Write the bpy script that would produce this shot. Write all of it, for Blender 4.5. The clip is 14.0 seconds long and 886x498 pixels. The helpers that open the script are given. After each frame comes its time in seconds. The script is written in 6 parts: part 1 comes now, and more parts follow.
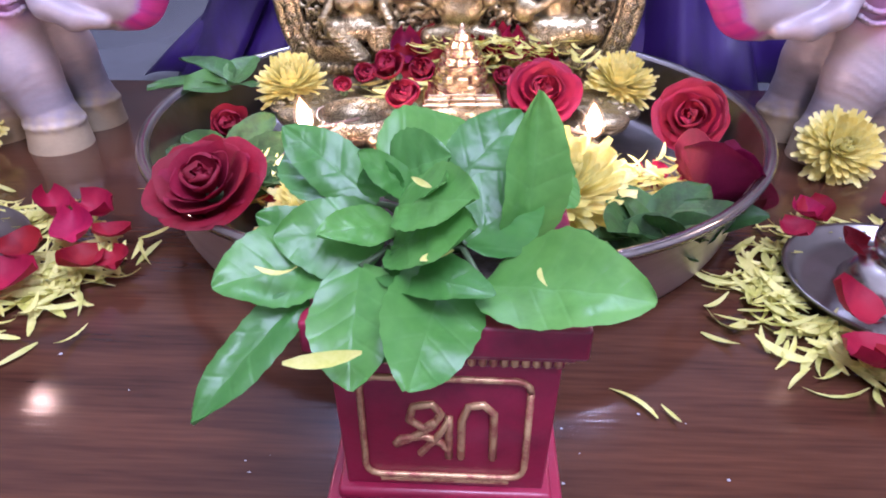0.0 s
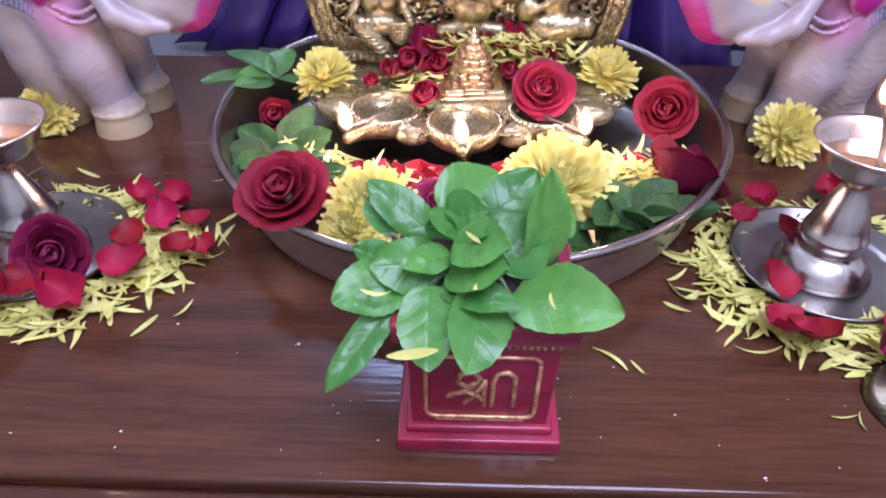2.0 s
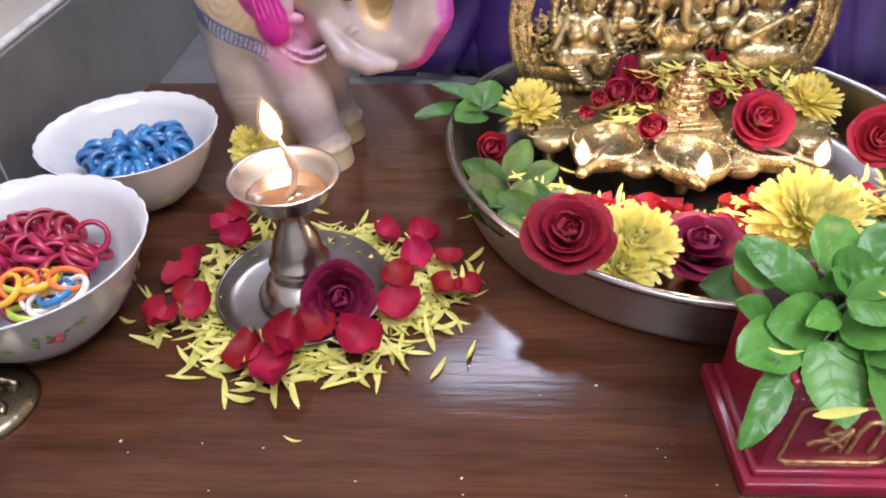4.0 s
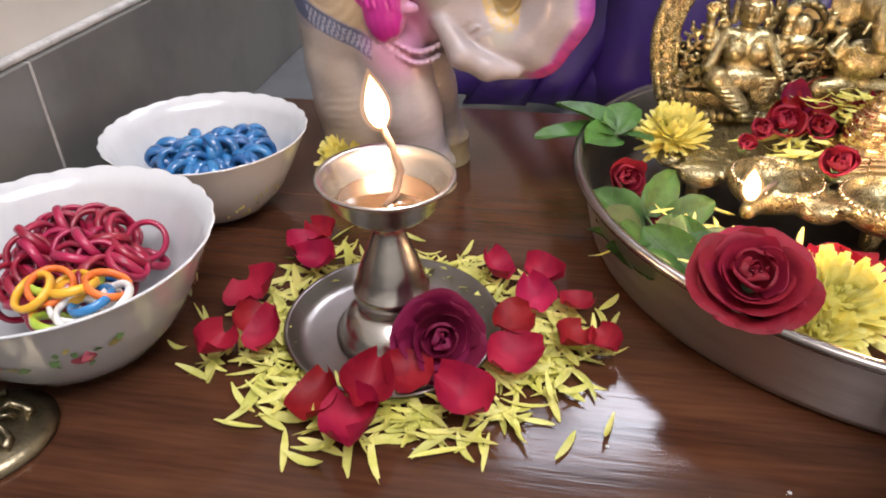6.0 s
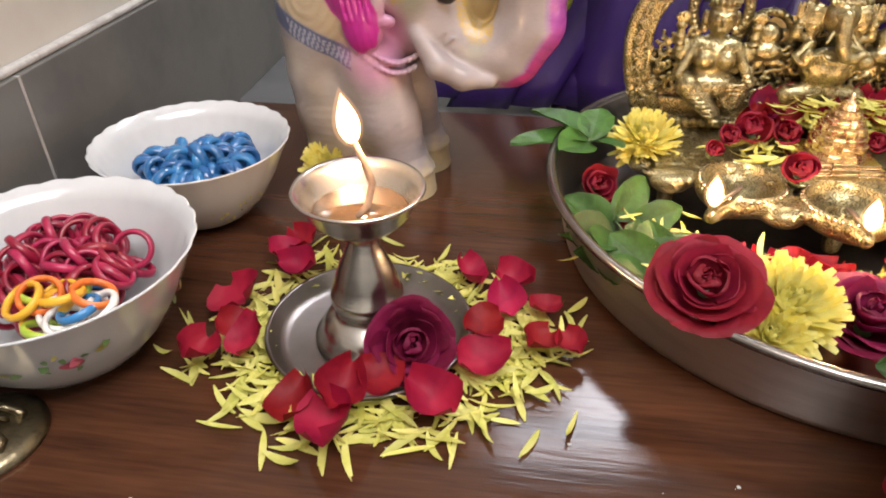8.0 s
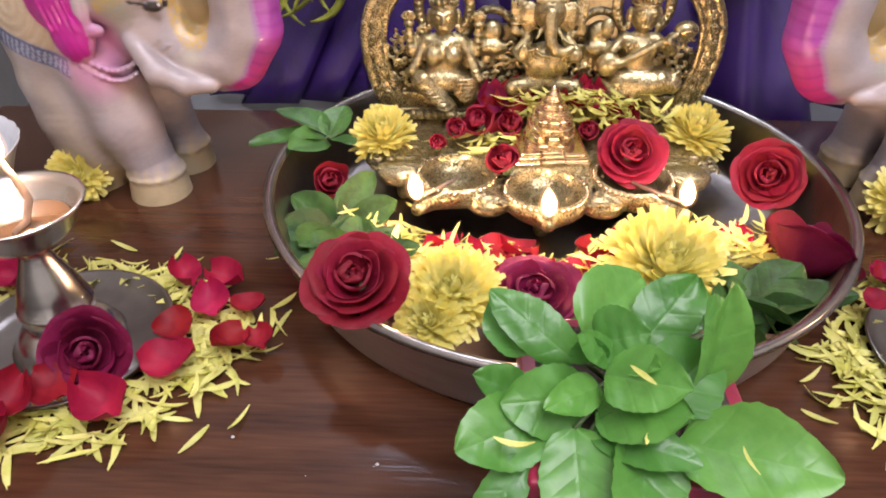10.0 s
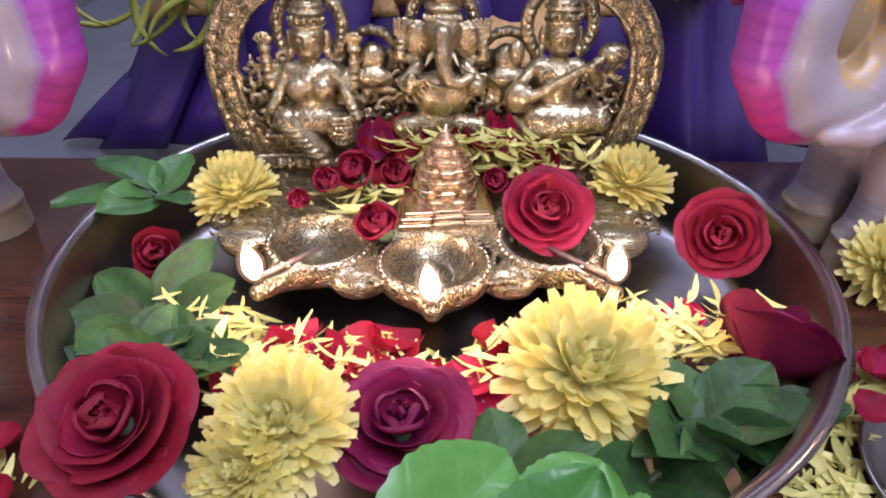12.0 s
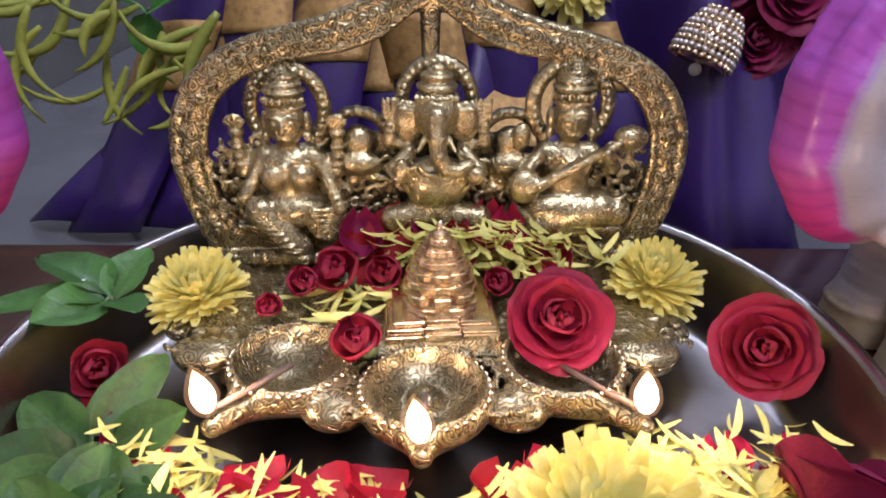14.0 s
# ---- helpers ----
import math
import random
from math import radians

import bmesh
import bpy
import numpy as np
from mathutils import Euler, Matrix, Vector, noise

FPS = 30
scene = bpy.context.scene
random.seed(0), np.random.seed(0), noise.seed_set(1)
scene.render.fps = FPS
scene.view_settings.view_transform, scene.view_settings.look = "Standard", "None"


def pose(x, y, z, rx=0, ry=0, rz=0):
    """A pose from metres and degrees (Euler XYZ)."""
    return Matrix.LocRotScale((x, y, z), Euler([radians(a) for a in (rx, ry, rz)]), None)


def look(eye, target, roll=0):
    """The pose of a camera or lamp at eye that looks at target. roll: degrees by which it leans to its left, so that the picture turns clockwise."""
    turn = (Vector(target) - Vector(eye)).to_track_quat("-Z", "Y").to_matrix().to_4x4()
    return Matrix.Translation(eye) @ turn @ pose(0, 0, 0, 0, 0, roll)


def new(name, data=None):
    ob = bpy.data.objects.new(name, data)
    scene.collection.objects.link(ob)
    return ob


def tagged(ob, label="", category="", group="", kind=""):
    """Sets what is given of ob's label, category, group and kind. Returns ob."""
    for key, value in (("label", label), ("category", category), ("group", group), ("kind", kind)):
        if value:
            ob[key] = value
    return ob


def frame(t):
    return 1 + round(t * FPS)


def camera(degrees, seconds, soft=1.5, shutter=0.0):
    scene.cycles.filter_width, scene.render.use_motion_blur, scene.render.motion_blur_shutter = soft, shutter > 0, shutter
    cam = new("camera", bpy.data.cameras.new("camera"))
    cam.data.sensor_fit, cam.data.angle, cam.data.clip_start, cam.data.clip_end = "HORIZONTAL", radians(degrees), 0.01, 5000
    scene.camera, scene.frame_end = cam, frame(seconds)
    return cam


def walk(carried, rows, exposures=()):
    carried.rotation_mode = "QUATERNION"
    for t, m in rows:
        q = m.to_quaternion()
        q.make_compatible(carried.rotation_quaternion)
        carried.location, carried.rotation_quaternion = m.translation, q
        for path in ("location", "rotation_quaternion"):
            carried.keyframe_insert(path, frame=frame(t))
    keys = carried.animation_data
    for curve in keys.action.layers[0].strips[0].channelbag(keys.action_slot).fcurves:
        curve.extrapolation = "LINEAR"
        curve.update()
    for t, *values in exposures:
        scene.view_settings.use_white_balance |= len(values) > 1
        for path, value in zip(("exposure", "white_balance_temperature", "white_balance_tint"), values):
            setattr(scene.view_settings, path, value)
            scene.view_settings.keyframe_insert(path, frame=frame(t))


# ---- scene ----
cam = camera(65.5, 14.0, soft=1.9)
PATH = [
    (0, (0.015, 0.043, 0.178), (-0.062, 1.74, -0.877), 0.1),
    (0.5, (0.019, 0.038, 0.174), (-0.133, 1.751, -0.847), -1.2),
    (1, (0.02, 0.038, 0.175), (-0.144, 1.714, -0.904), -1.9),
    (1.5, (0.006, 0.022, 0.228), (-0.075, 1.637, -0.949), -0.4),
    (2, (-0.003, -0.004, 0.255), (-0.034, 1.549, -1.005), 0.6),
    (2.5, (-0.029, -0.019, 0.276), (-0.01, 1.534, -0.984), 1.0),
    (3, (-0.072, -0.022, 0.279), (-0.039, 1.54, -0.969), 0.2),
    (3.5, (-0.112, -0.012, 0.28), (-0.16, 1.565, -0.948), -1.5),
    (4, (-0.149, 0.002, 0.277), (-0.201, 1.55, -0.988), -0.7),
    (4.2, (-0.151, 0.017, 0.27), (-0.245, 1.56, -1.0), -1.9),
    (6.3, (-0.185, 0.056, 0.212), (-0.439, 1.713, -0.88), 0.1),
    (6.5, (-0.187, 0.056, 0.212), (-0.439, 1.716, -0.874), 0.1),
    (7, (-0.188, 0.055, 0.215), (-0.45, 1.714, -0.871), -0.0),
    (7.5, (-0.189, 0.054, 0.218), (-0.468, 1.711, -0.867), 0.5),
    (8, (-0.167, 0.05, 0.227), (-0.411, 1.682, -0.903), -0.4),
    (8.5, (-0.14, 0.039, 0.243), (-0.335, 1.679, -0.886), -0.1),
    (9, (-0.1, 0.037, 0.25), (-0.235, 1.697, -0.858), -0.4),
    (9.2, (-0.088, 0.036, 0.252), (-0.216, 1.681, -0.879), -0.4),
    (11.3, (-0.008, 0.125, 0.226), (0.061, 1.728, -0.967), 1.3),
    (11.5, (-0.007, 0.137, 0.224), (0.047, 1.752, -0.955), 1.1),
    (12, (-0.001, 0.147, 0.206), (0.044, 1.824, -0.884), 1.0),
    (12.5, (0.0, 0.177, 0.202), (0.048, 1.824, -0.931), 0.2),
    (13, (-0.001, 0.2, 0.199), (0.034, 1.937, -0.791), 0.7),
    (13.5, (0.004, 0.202, 0.198), (0.024, 1.973, -0.731), 0.4),
    (14, (0.004, 0.198, 0.2), (0.037, 1.962, -0.741), 0.8),
]
walk(cam, [(t, look(eye, target, roll)) for t, eye, target, roll in PATH],
     [(0, 0.86, 4900, 44), (0.5, 1.00, 4950, 43), (1.0, 1.12, 4950, 41), (1.5, 0.79, 4900, 39), (2.0, 0.73, 5000, 37), (3.0, 0.76, 5600, 27), (4.0, 0.76, 5800, 24), (7.5, 0.66, 6550, 16), (9, 0.70, 6600, 16), (11.5, 0.54, 5100, 41), (13, 0.24, 5350, 31), (14, 0.24, 5400, 29)])

# ---- world and light ----
world = bpy.data.worlds.new("world")
scene.world = world
world.use_nodes = True
world.node_tree.nodes["Background"].inputs[0].default_value = (0.75, 0.85, 1.0, 1)
world.node_tree.nodes["Background"].inputs[1].default_value = 0.3


def area(name, eye, target, sx, sy, watts, col):
    d = bpy.data.lights.new(name, "AREA")
    d.shape, d.size, d.size_y, d.energy, d.color = "RECTANGLE", sx, sy, watts, col
    ob = new(name, d)
    ob.matrix_world = look(eye, target)
    return ob


area("ceiling_lamp", (0.35, -0.45, 2.44), (0.1, -0.1, 0), 1.7, 1.7, 84, (1.0, 0.97, 0.95))
area("wall_panel_lamp", (0.07, 1.62, 1.79), (-0.1, 0.2, 0), 0.44, 0.26, 5.5, (0.90, 0.95, 1.0))
area("high_wall_lamp", (-0.15, 1.66, 2.24), (-0.05, 0.2, 0), 0.60, 0.24, 5, (0.84, 0.92, 1.0))


bulb = bpy.data.lights.new("wall_bulb", "POINT")
bulb.energy, bulb.color, bulb.shadow_soft_size = 3.0, (1.0, 0.97, 0.92), 0.03
new("wall_bulb", bulb).location = (0.50, 1.58, 1.78)


def flame_light(x, y, z, watts):
    d = bpy.data.lights.new("flame_light", "POINT")
    d.energy, d.color, d.shadow_soft_size = watts, (1.0, 0.61, 0.32), 0.006
    new("flame_light", d).location = (x, y, z)


# ---- materials ----
def mat(name, col, rough=0.5, metal=0.0, col2=None, scale=60.0, var=0.5, bump=0.15, bscale=400.0,
        rand=0.0, thin=0.0, coat=0.0, stretch=(1, 1, 1), kind="noise", dist=0.001, island=False, spec=0.5, fine=0.35):
    m = bpy.data.materials.new(name)
    m.use_nodes = True
    nt = m.node_tree
    N, K = nt.nodes, nt.links.new
    b = N["Principled BSDF"]
    tc, mp = N.new("ShaderNodeTexCoord"), N.new("ShaderNodeMapping")
    mp.inputs["Scale"].default_value = stretch
    K(tc.outputs["Object"], mp.inputs[0])
    n1, n2 = N.new("ShaderNodeTexNoise"), N.new("ShaderNodeTexNoise")
    n1.inputs["Scale"].default_value, n2.inputs["Scale"].default_value = scale, scale * 6
    n1.inputs["Detail"].default_value = 5
    mx = N.new("ShaderNodeMix")
    mx.data_type = "RGBA"
    c2 = col2 or tuple(c * 0.6 for c in col)
    mx.inputs[6].default_value, mx.inputs[7].default_value = (*c2, 1), (*col, 1)
    add = N.new("ShaderNodeMath")
    add.operation = "MULTIPLY_ADD"
    add.inputs[1].default_value, add.inputs[2].default_value = fine, -0.49 * fine
    rp = N.new("ShaderNodeMapRange")
    rp.inputs[1].default_value, rp.inputs[2].default_value = 0.5 - 0.5 * var + 0.05, 0.5 + 0.5 * var - 0.15
    sm = N.new("ShaderNodeMath")
    K(mp.outputs[0], n1.inputs[0]), K(mp.outputs[0], n2.inputs[0])
    K(n2.outputs[0], add.inputs[0])
    K(n1.outputs[0], sm.inputs[0]), K(add.outputs[0], sm.inputs[1])
    K(sm.outputs[0], rp.inputs[0]), K(rp.outputs[0], mx.inputs[0])
    out = mx.outputs[2]
    if rand:
        hs, mr = N.new("ShaderNodeHueSaturation"), N.new("ShaderNodeMapRange")
        src = N.new("ShaderNodeNewGeometry").outputs["Random Per Island"] if island else N.new("ShaderNodeObjectInfo").outputs["Random"]
        mr.inputs[3].default_value, mr.inputs[4].default_value = 1 - rand, 1 + rand
        K(src, mr.inputs[0]), K(mr.outputs[0], hs.inputs["Value"]), K(out, hs.inputs["Color"])
        mh = N.new("ShaderNodeMapRange")
        mh.inputs[3].default_value, mh.inputs[4].default_value = 0.5 + rand * 0.035, 0.5 - rand * 0.035
        K(src, mh.inputs[0]), K(mh.outputs[0], hs.inputs["Hue"])
        out = hs.outputs[0]
    K(out, b.inputs["Base Color"])
    b.inputs["Roughness"].default_value, b.inputs["Metallic"].default_value = rough, metal
    b.inputs["Coat Weight"].default_value, b.inputs["Coat Roughness"].default_value = coat, 0.12
    b.inputs["Specular IOR Level"].default_value = spec
    if bump:
        bt = N.new("ShaderNodeTexVoronoi" if kind == "voronoi" else "ShaderNodeTexNoise")
        bt.inputs["Scale"].default_value = bscale
        bp = N.new("ShaderNodeBump")
        bp.inputs["Strength"].default_value, bp.inputs["Distance"].default_value = bump, dist
        K(mp.outputs[0], bt.inputs[0]), K(bt.outputs[0], bp.inputs["Height"]), K(bp.outputs[0], b.inputs["Normal"])
    if thin:
        tr, ms = N.new("ShaderNodeBsdfTranslucent"), N.new("ShaderNodeMixShader")
        ms.inputs[0].default_value = thin
        K(out, tr.inputs[0]), K(b.outputs[0], ms.inputs[1]), K(tr.outputs[0], ms.inputs[2])
        K(ms.outputs[0], N["Material Output"].inputs[0])
    return m


def glow(name, col, power):
    m = bpy.data.materials.new(name)
    m.use_nodes = True
    b = m.node_tree.nodes["Principled BSDF"]
    b.inputs["Base Color"].default_value = (*col, 1)
    b.inputs["Emission Color"].default_value, b.inputs["Emission Strength"].default_value = (*col, 1), power
    return m


def paint_mat(name, rough=0.35):
    """Glossy paint whose colours come from the mesh's own paint attribute, with a fine mottle over it."""
    m = mat(name, (0.9, 0.9, 0.9), rough, bump=0.22, bscale=150, coat=0.12, stretch=(1.0, 1.0, 1.7), dist=0.001)
    N, K = m.node_tree.nodes, m.node_tree.links.new
    at, mu = N.new("ShaderNodeAttribute"), N.new("ShaderNodeMix")
    at.attribute_name = "paint"
    mu.data_type, mu.blend_type = "RGBA", "MULTIPLY"
    mu.inputs[0].default_value = 0.35
    b = N["Principled BSDF"]
    src = b.inputs["Base Color"].links[0].from_socket
    K(at.outputs["Color"], mu.inputs[6]), K(src, mu.inputs[7]), K(mu.outputs[2], b.inputs["Base Color"])
    return m


def engraved(name):
    """Antiqued cast brass: the paint attribute gives brightness (red, less in low relief) and how much fine chasing
    there is (green).
    """
    m = mat(name, (0.50, 0.435, 0.240), 0.32, 1.0, col2=(0.31, 0.260, 0.135), scale=200, var=0.5, bump=0)
    N, K = m.node_tree.nodes, m.node_tree.links.new
    b = N["Principled BSDF"]
    at, sp, tc = N.new("ShaderNodeAttribute"), N.new("ShaderNodeSeparateColor"), N.new("ShaderNodeTexCoord")
    at.attribute_name = "paint"
    K(at.outputs["Color"], sp.inputs[0])
    wob, ad, vo = N.new("ShaderNodeTexNoise"), N.new("ShaderNodeMix"), N.new("ShaderNodeTexVoronoi")
    wob.inputs["Scale"].default_value = 260
    ad.data_type = "VECTOR"
    ad.inputs[0].default_value = 0.004
    K(tc.outputs["Object"], wob.inputs[0]), K(tc.outputs["Object"], ad.inputs[4]), K(wob.outputs["Color"], ad.inputs[5])
    vo.feature = "F1"
    vo.inputs["Scale"].default_value = 185
    K(ad.outputs[1], vo.inputs[0])
    rp = N.new("ShaderNodeMapRange")
    rp.inputs[1].default_value, rp.inputs[2].default_value = -0.75, 0.25
    fq, sn = N.new("ShaderNodeMath"), N.new("ShaderNodeMath")
    fq.operation, sn.operation = "MULTIPLY", "SINE"
    fq.inputs[1].default_value = 27.0
    K(vo.outputs["Distance"], fq.inputs[0]), K(fq.outputs[0], sn.inputs[0]), K(sn.outputs[0], rp.inputs[0])
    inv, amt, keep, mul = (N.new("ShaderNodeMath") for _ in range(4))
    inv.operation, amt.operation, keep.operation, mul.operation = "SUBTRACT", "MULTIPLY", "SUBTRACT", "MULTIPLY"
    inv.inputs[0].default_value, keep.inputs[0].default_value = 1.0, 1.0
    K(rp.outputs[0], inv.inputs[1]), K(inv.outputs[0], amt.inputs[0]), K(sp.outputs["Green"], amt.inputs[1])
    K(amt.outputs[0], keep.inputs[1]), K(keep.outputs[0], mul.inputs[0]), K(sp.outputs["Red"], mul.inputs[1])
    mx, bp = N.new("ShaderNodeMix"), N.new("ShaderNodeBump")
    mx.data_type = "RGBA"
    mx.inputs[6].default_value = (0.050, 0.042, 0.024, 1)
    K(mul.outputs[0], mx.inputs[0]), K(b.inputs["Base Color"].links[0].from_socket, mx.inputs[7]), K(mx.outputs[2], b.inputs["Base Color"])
    bp.inputs["Strength"].default_value, bp.inputs["Distance"].default_value = 0.75, 0.0009
    K(keep.outputs[0], bp.inputs["Height"]), K(bp.outputs[0], b.inputs["Normal"])
    return m


WOOD = mat("polished_wood", (0.088, 0.034, 0.016), 0.14, col2=(0.024, 0.010, 0.006), scale=14, var=0.95, bump=0.16, bscale=60,
           stretch=(0.40, 5.5, 5.5), coat=0.03, dist=0.0006, spec=0.36, fine=0.75)
TILE_GREY = mat("grey_tile", (0.140, 0.140, 0.130), 0.32, col2=(0.105, 0.105, 0.100), scale=14, bump=0.05, bscale=200)
PLASTER = mat("wall_paint", (0.50, 0.485, 0.44), 0.7, col2=(0.45, 0.425, 0.38), scale=8, bump=0.12, bscale=150)
MARBLE = mat("floor_marble", (0.105, 0.11, 0.115), 0.25, col2=(0.07, 0.074, 0.078), scale=5, var=0.6, bump=0.03)
GROUT = mat("grout", (0.45, 0.44, 0.42), 0.8)
STEEL = mat("steel", (0.60, 0.57, 0.53), 0.24, 1.0, col2=(0.50, 0.47, 0.43), scale=20, bump=0.06, bscale=90, stretch=(1, 1, 9), dist=0.0004)
# Wall bright, basin and rim dark: the tray's reflected light put into steel tones.
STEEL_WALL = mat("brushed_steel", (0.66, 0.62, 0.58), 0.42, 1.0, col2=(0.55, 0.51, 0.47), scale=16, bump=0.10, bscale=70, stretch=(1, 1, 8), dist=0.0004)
STEEL_DIM = mat("dim_steel", (0.26, 0.24, 0.222), 0.30, 1.0, col2=(0.17, 0.155, 0.14), scale=14, bump=0.08, bscale=120, dist=0.0004)
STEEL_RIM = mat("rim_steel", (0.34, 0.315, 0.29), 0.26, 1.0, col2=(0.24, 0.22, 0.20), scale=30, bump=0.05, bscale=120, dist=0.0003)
BRASS = engraved("antique_brass")
GOLD = mat("polished_brass", (0.82, 0.67, 0.46), 0.24, 1.0, col2=(0.60, 0.44, 0.26), scale=120, bump=0.1)
BRASS_OLD = mat("dull_brass", (0.26, 0.22, 0.14), 0.34, 1.0, col2=(0.09, 0.08, 0.05), scale=90, bump=0.3, bscale=260)
def veined(m, pale, gap=0.0066):
    """Adds a midrib and side veins along the leaf's own length."""
    N, K = m.node_tree.nodes, m.node_tree.links.new
    b = N["Principled BSDF"]

    def op(kind, a, c=None):
        n = N.new("ShaderNodeMath")
        n.operation = kind
        for i, v in enumerate((a, c)):
            if v is None:
                continue
            if isinstance(v, (int, float)):
                n.inputs[i].default_value = v
            else:
                K(v, n.inputs[i])
        return n.outputs[0]
    tc, sx = N.new("ShaderNodeTexCoord"), N.new("ShaderNodeSeparateXYZ")
    K(tc.outputs["Object"], sx.inputs[0])
    ax = op("ABSOLUTE", sx.outputs[0])
    wave = op("POWER", op("ABSOLUTE", op("COSINE", op("MULTIPLY", op("SUBTRACT", sx.outputs[1], op("MULTIPLY", ax, 0.75)), math.pi / gap))), 22.0)
    mid = op("POWER", op("MAXIMUM", op("SUBTRACT", 1.0, op("MULTIPLY", ax, 900.0)), 0.0), 1.5)
    vein = op("MAXIMUM", op("MULTIPLY", wave, 0.5), mid)
    mx, bp = N.new("ShaderNodeMix"), N.new("ShaderNodeBump")
    mx.data_type = "RGBA"
    mx.inputs[7].default_value = (*pale, 1)
    src = b.inputs["Base Color"].links[0].from_socket
    K(op("MULTIPLY", vein, 0.11), mx.inputs[0]), K(src, mx.inputs[6]), K(mx.outputs[2], b.inputs["Base Color"])
    bp.inputs["Strength"].default_value, bp.inputs["Distance"].default_value = 0.3, 0.0005
    bp.invert = True
    old = b.inputs["Normal"].links[0].from_node
    K(vein, bp.inputs["Height"]), K(old.outputs[0], bp.inputs["Normal"]), K(bp.outputs[0], b.inputs["Normal"])
    return m


LEAF = mat("tulsi_leaf", (0.110, 0.300, 0.050), 0.35, col2=(0.062, 0.215, 0.030), scale=38, bump=0.25, bscale=210, rand=0.22, thin=0.25)
LEAF_DARK = mat("dark_leaf", (0.044, 0.112, 0.022), 0.5, col2=(0.026, 0.048, 0.015), scale=60, bump=0.3, bscale=300, rand=0.35, thin=0.18, spec=0.28)
LEAF_MID = mat("sprig_leaf", (0.070, 0.190, 0.034), 0.42, col2=(0.040, 0.090, 0.022), scale=60, bump=0.3, bscale=300, rand=0.25, thin=0.2)
veined(LEAF_MID, (0.12, 0.24, 0.08), 0.0071)
veined(LEAF, (0.20, 0.42, 0.13))
veined(LEAF_DARK, (0.08, 0.14, 0.05), 0.0071)
STEM = mat("stem", (0.10, 0.16, 0.06), 0.5)
ROSE = mat("red_rose", (0.245, 0.009, 0.026), 0.62, col2=(0.19, 0.006, 0.020), scale=90, bump=0.25, bscale=400, rand=0.14, thin=0.28, spec=0.3)
ROSE_DARK = mat("magenta_rose", (0.185, 0.007, 0.045), 0.6, col2=(0.13, 0.004, 0.030), scale=90, bump=0.25, bscale=400, rand=0.15, thin=0.25, spec=0.3)
YELLOW = mat("yellow_petal", (0.80, 0.77, 0.29), 0.5, col2=(0.76, 0.66, 0.11), scale=120, bump=0.15, bscale=700, rand=0.12, thin=0.35)
PALE = mat("pale_petal", (0.72, 0.69, 0.21), 0.55, col2=(0.60, 0.60, 0.11), scale=120, bump=0.15, bscale=700, rand=0.18, thin=0.25, island=True)
POT_RED = mat("pot_paint", (0.270, 0.013, 0.042), 0.35, col2=(0.185, 0.009, 0.030), scale=50, bump=0.2, bscale=260, coat=0.2)
POT_GOLD = mat("gold_paint", (0.66, 0.43, 0.20), 0.38, 0.5, col2=(0.42, 0.15, 0.09), scale=240, var=0.4, bump=0.3)
SOIL = mat("soil", (0.04, 0.025, 0.018), 0.9, bump=0.8, bscale=500)
CERAMIC = mat("opal_glass", (0.52, 0.54, 0.55), 0.16, col2=(0.48, 0.50, 0.51), scale=20, bump=0.02, coat=0.4)
RING_RED = mat("red_plastic", (0.29, 0.012, 0.044), 0.28, rand=0.25, bump=0.05)
RING_BLUE = mat("blue_plastic", (0.025, 0.15, 0.38), 0.2, rand=0.25, bump=0.05, coat=0.3)
RING_YEL = mat("yellow_plastic", (0.75, 0.40, 0.03), 0.28, rand=0.1, bump=0.05)
RING_ORA = mat("orange_plastic", (0.75, 0.17, 0.03), 0.28, bump=0.05)
RING_WHI = mat("white_plastic", (0.75, 0.74, 0.70), 0.28, bump=0.05)
RING_LIME = mat("lime_plastic", (0.35, 0.48, 0.05), 0.28, bump=0.05)
OIL = mat("lamp_oil", (0.13, 0.075, 0.035), 0.03, bump=0.0, spec=0.7)
WICK = mat("wick", (0.20, 0.14, 0.10), 0.8)
FLAME = glow("flame", (1.0, 0.76, 0.40), 6)
_n, _k = FLAME.node_tree.nodes, FLAME.node_tree.links.new
_tc, _sx, _cr, _st = _n.new("ShaderNodeTexCoord"), _n.new("ShaderNodeSeparateXYZ"), _n.new("ShaderNodeValToRGB"), _n.new("ShaderNodeMath")
_k(_tc.outputs["Generated"], _sx.inputs[0]), _k(_sx.outputs[2], _cr.inputs[0])
_cr.color_ramp.elements[0].color, _cr.color_ramp.elements[1].color = (0.20, 0.07, 0.02, 1), (0.30, 0.10, 0.02, 1)
for _p, _c in ((0.18, (1.0, 0.62, 0.26, 1)), (0.45, (1.0, 0.82, 0.50, 1)), (0.78, (1.0, 0.60, 0.20, 1))):
    _cr.color_ramp.elements.new(_p).color = _c
_k(_cr.outputs[0], _n["Principled BSDF"].inputs["Emission Color"])
MANTLE = bpy.data.materials.new("flame_mantle")
MANTLE.use_nodes = True
_n, _k = MANTLE.node_tree.nodes, MANTLE.node_tree.links.new
_e, _t, _a = _n.new("ShaderNodeEmission"), _n.new("ShaderNodeBsdfTransparent"), _n.new("ShaderNodeAddShader")
_e.inputs[0].default_value, _e.inputs[1].default_value = (1.0, 0.50, 0.18, 1), 0.11
_k(_e.outputs[0], _a.inputs[0]), _k(_t.outputs[0], _a.inputs[1]), _k(_a.outputs[0], _n["Material Output"].inputs[0])
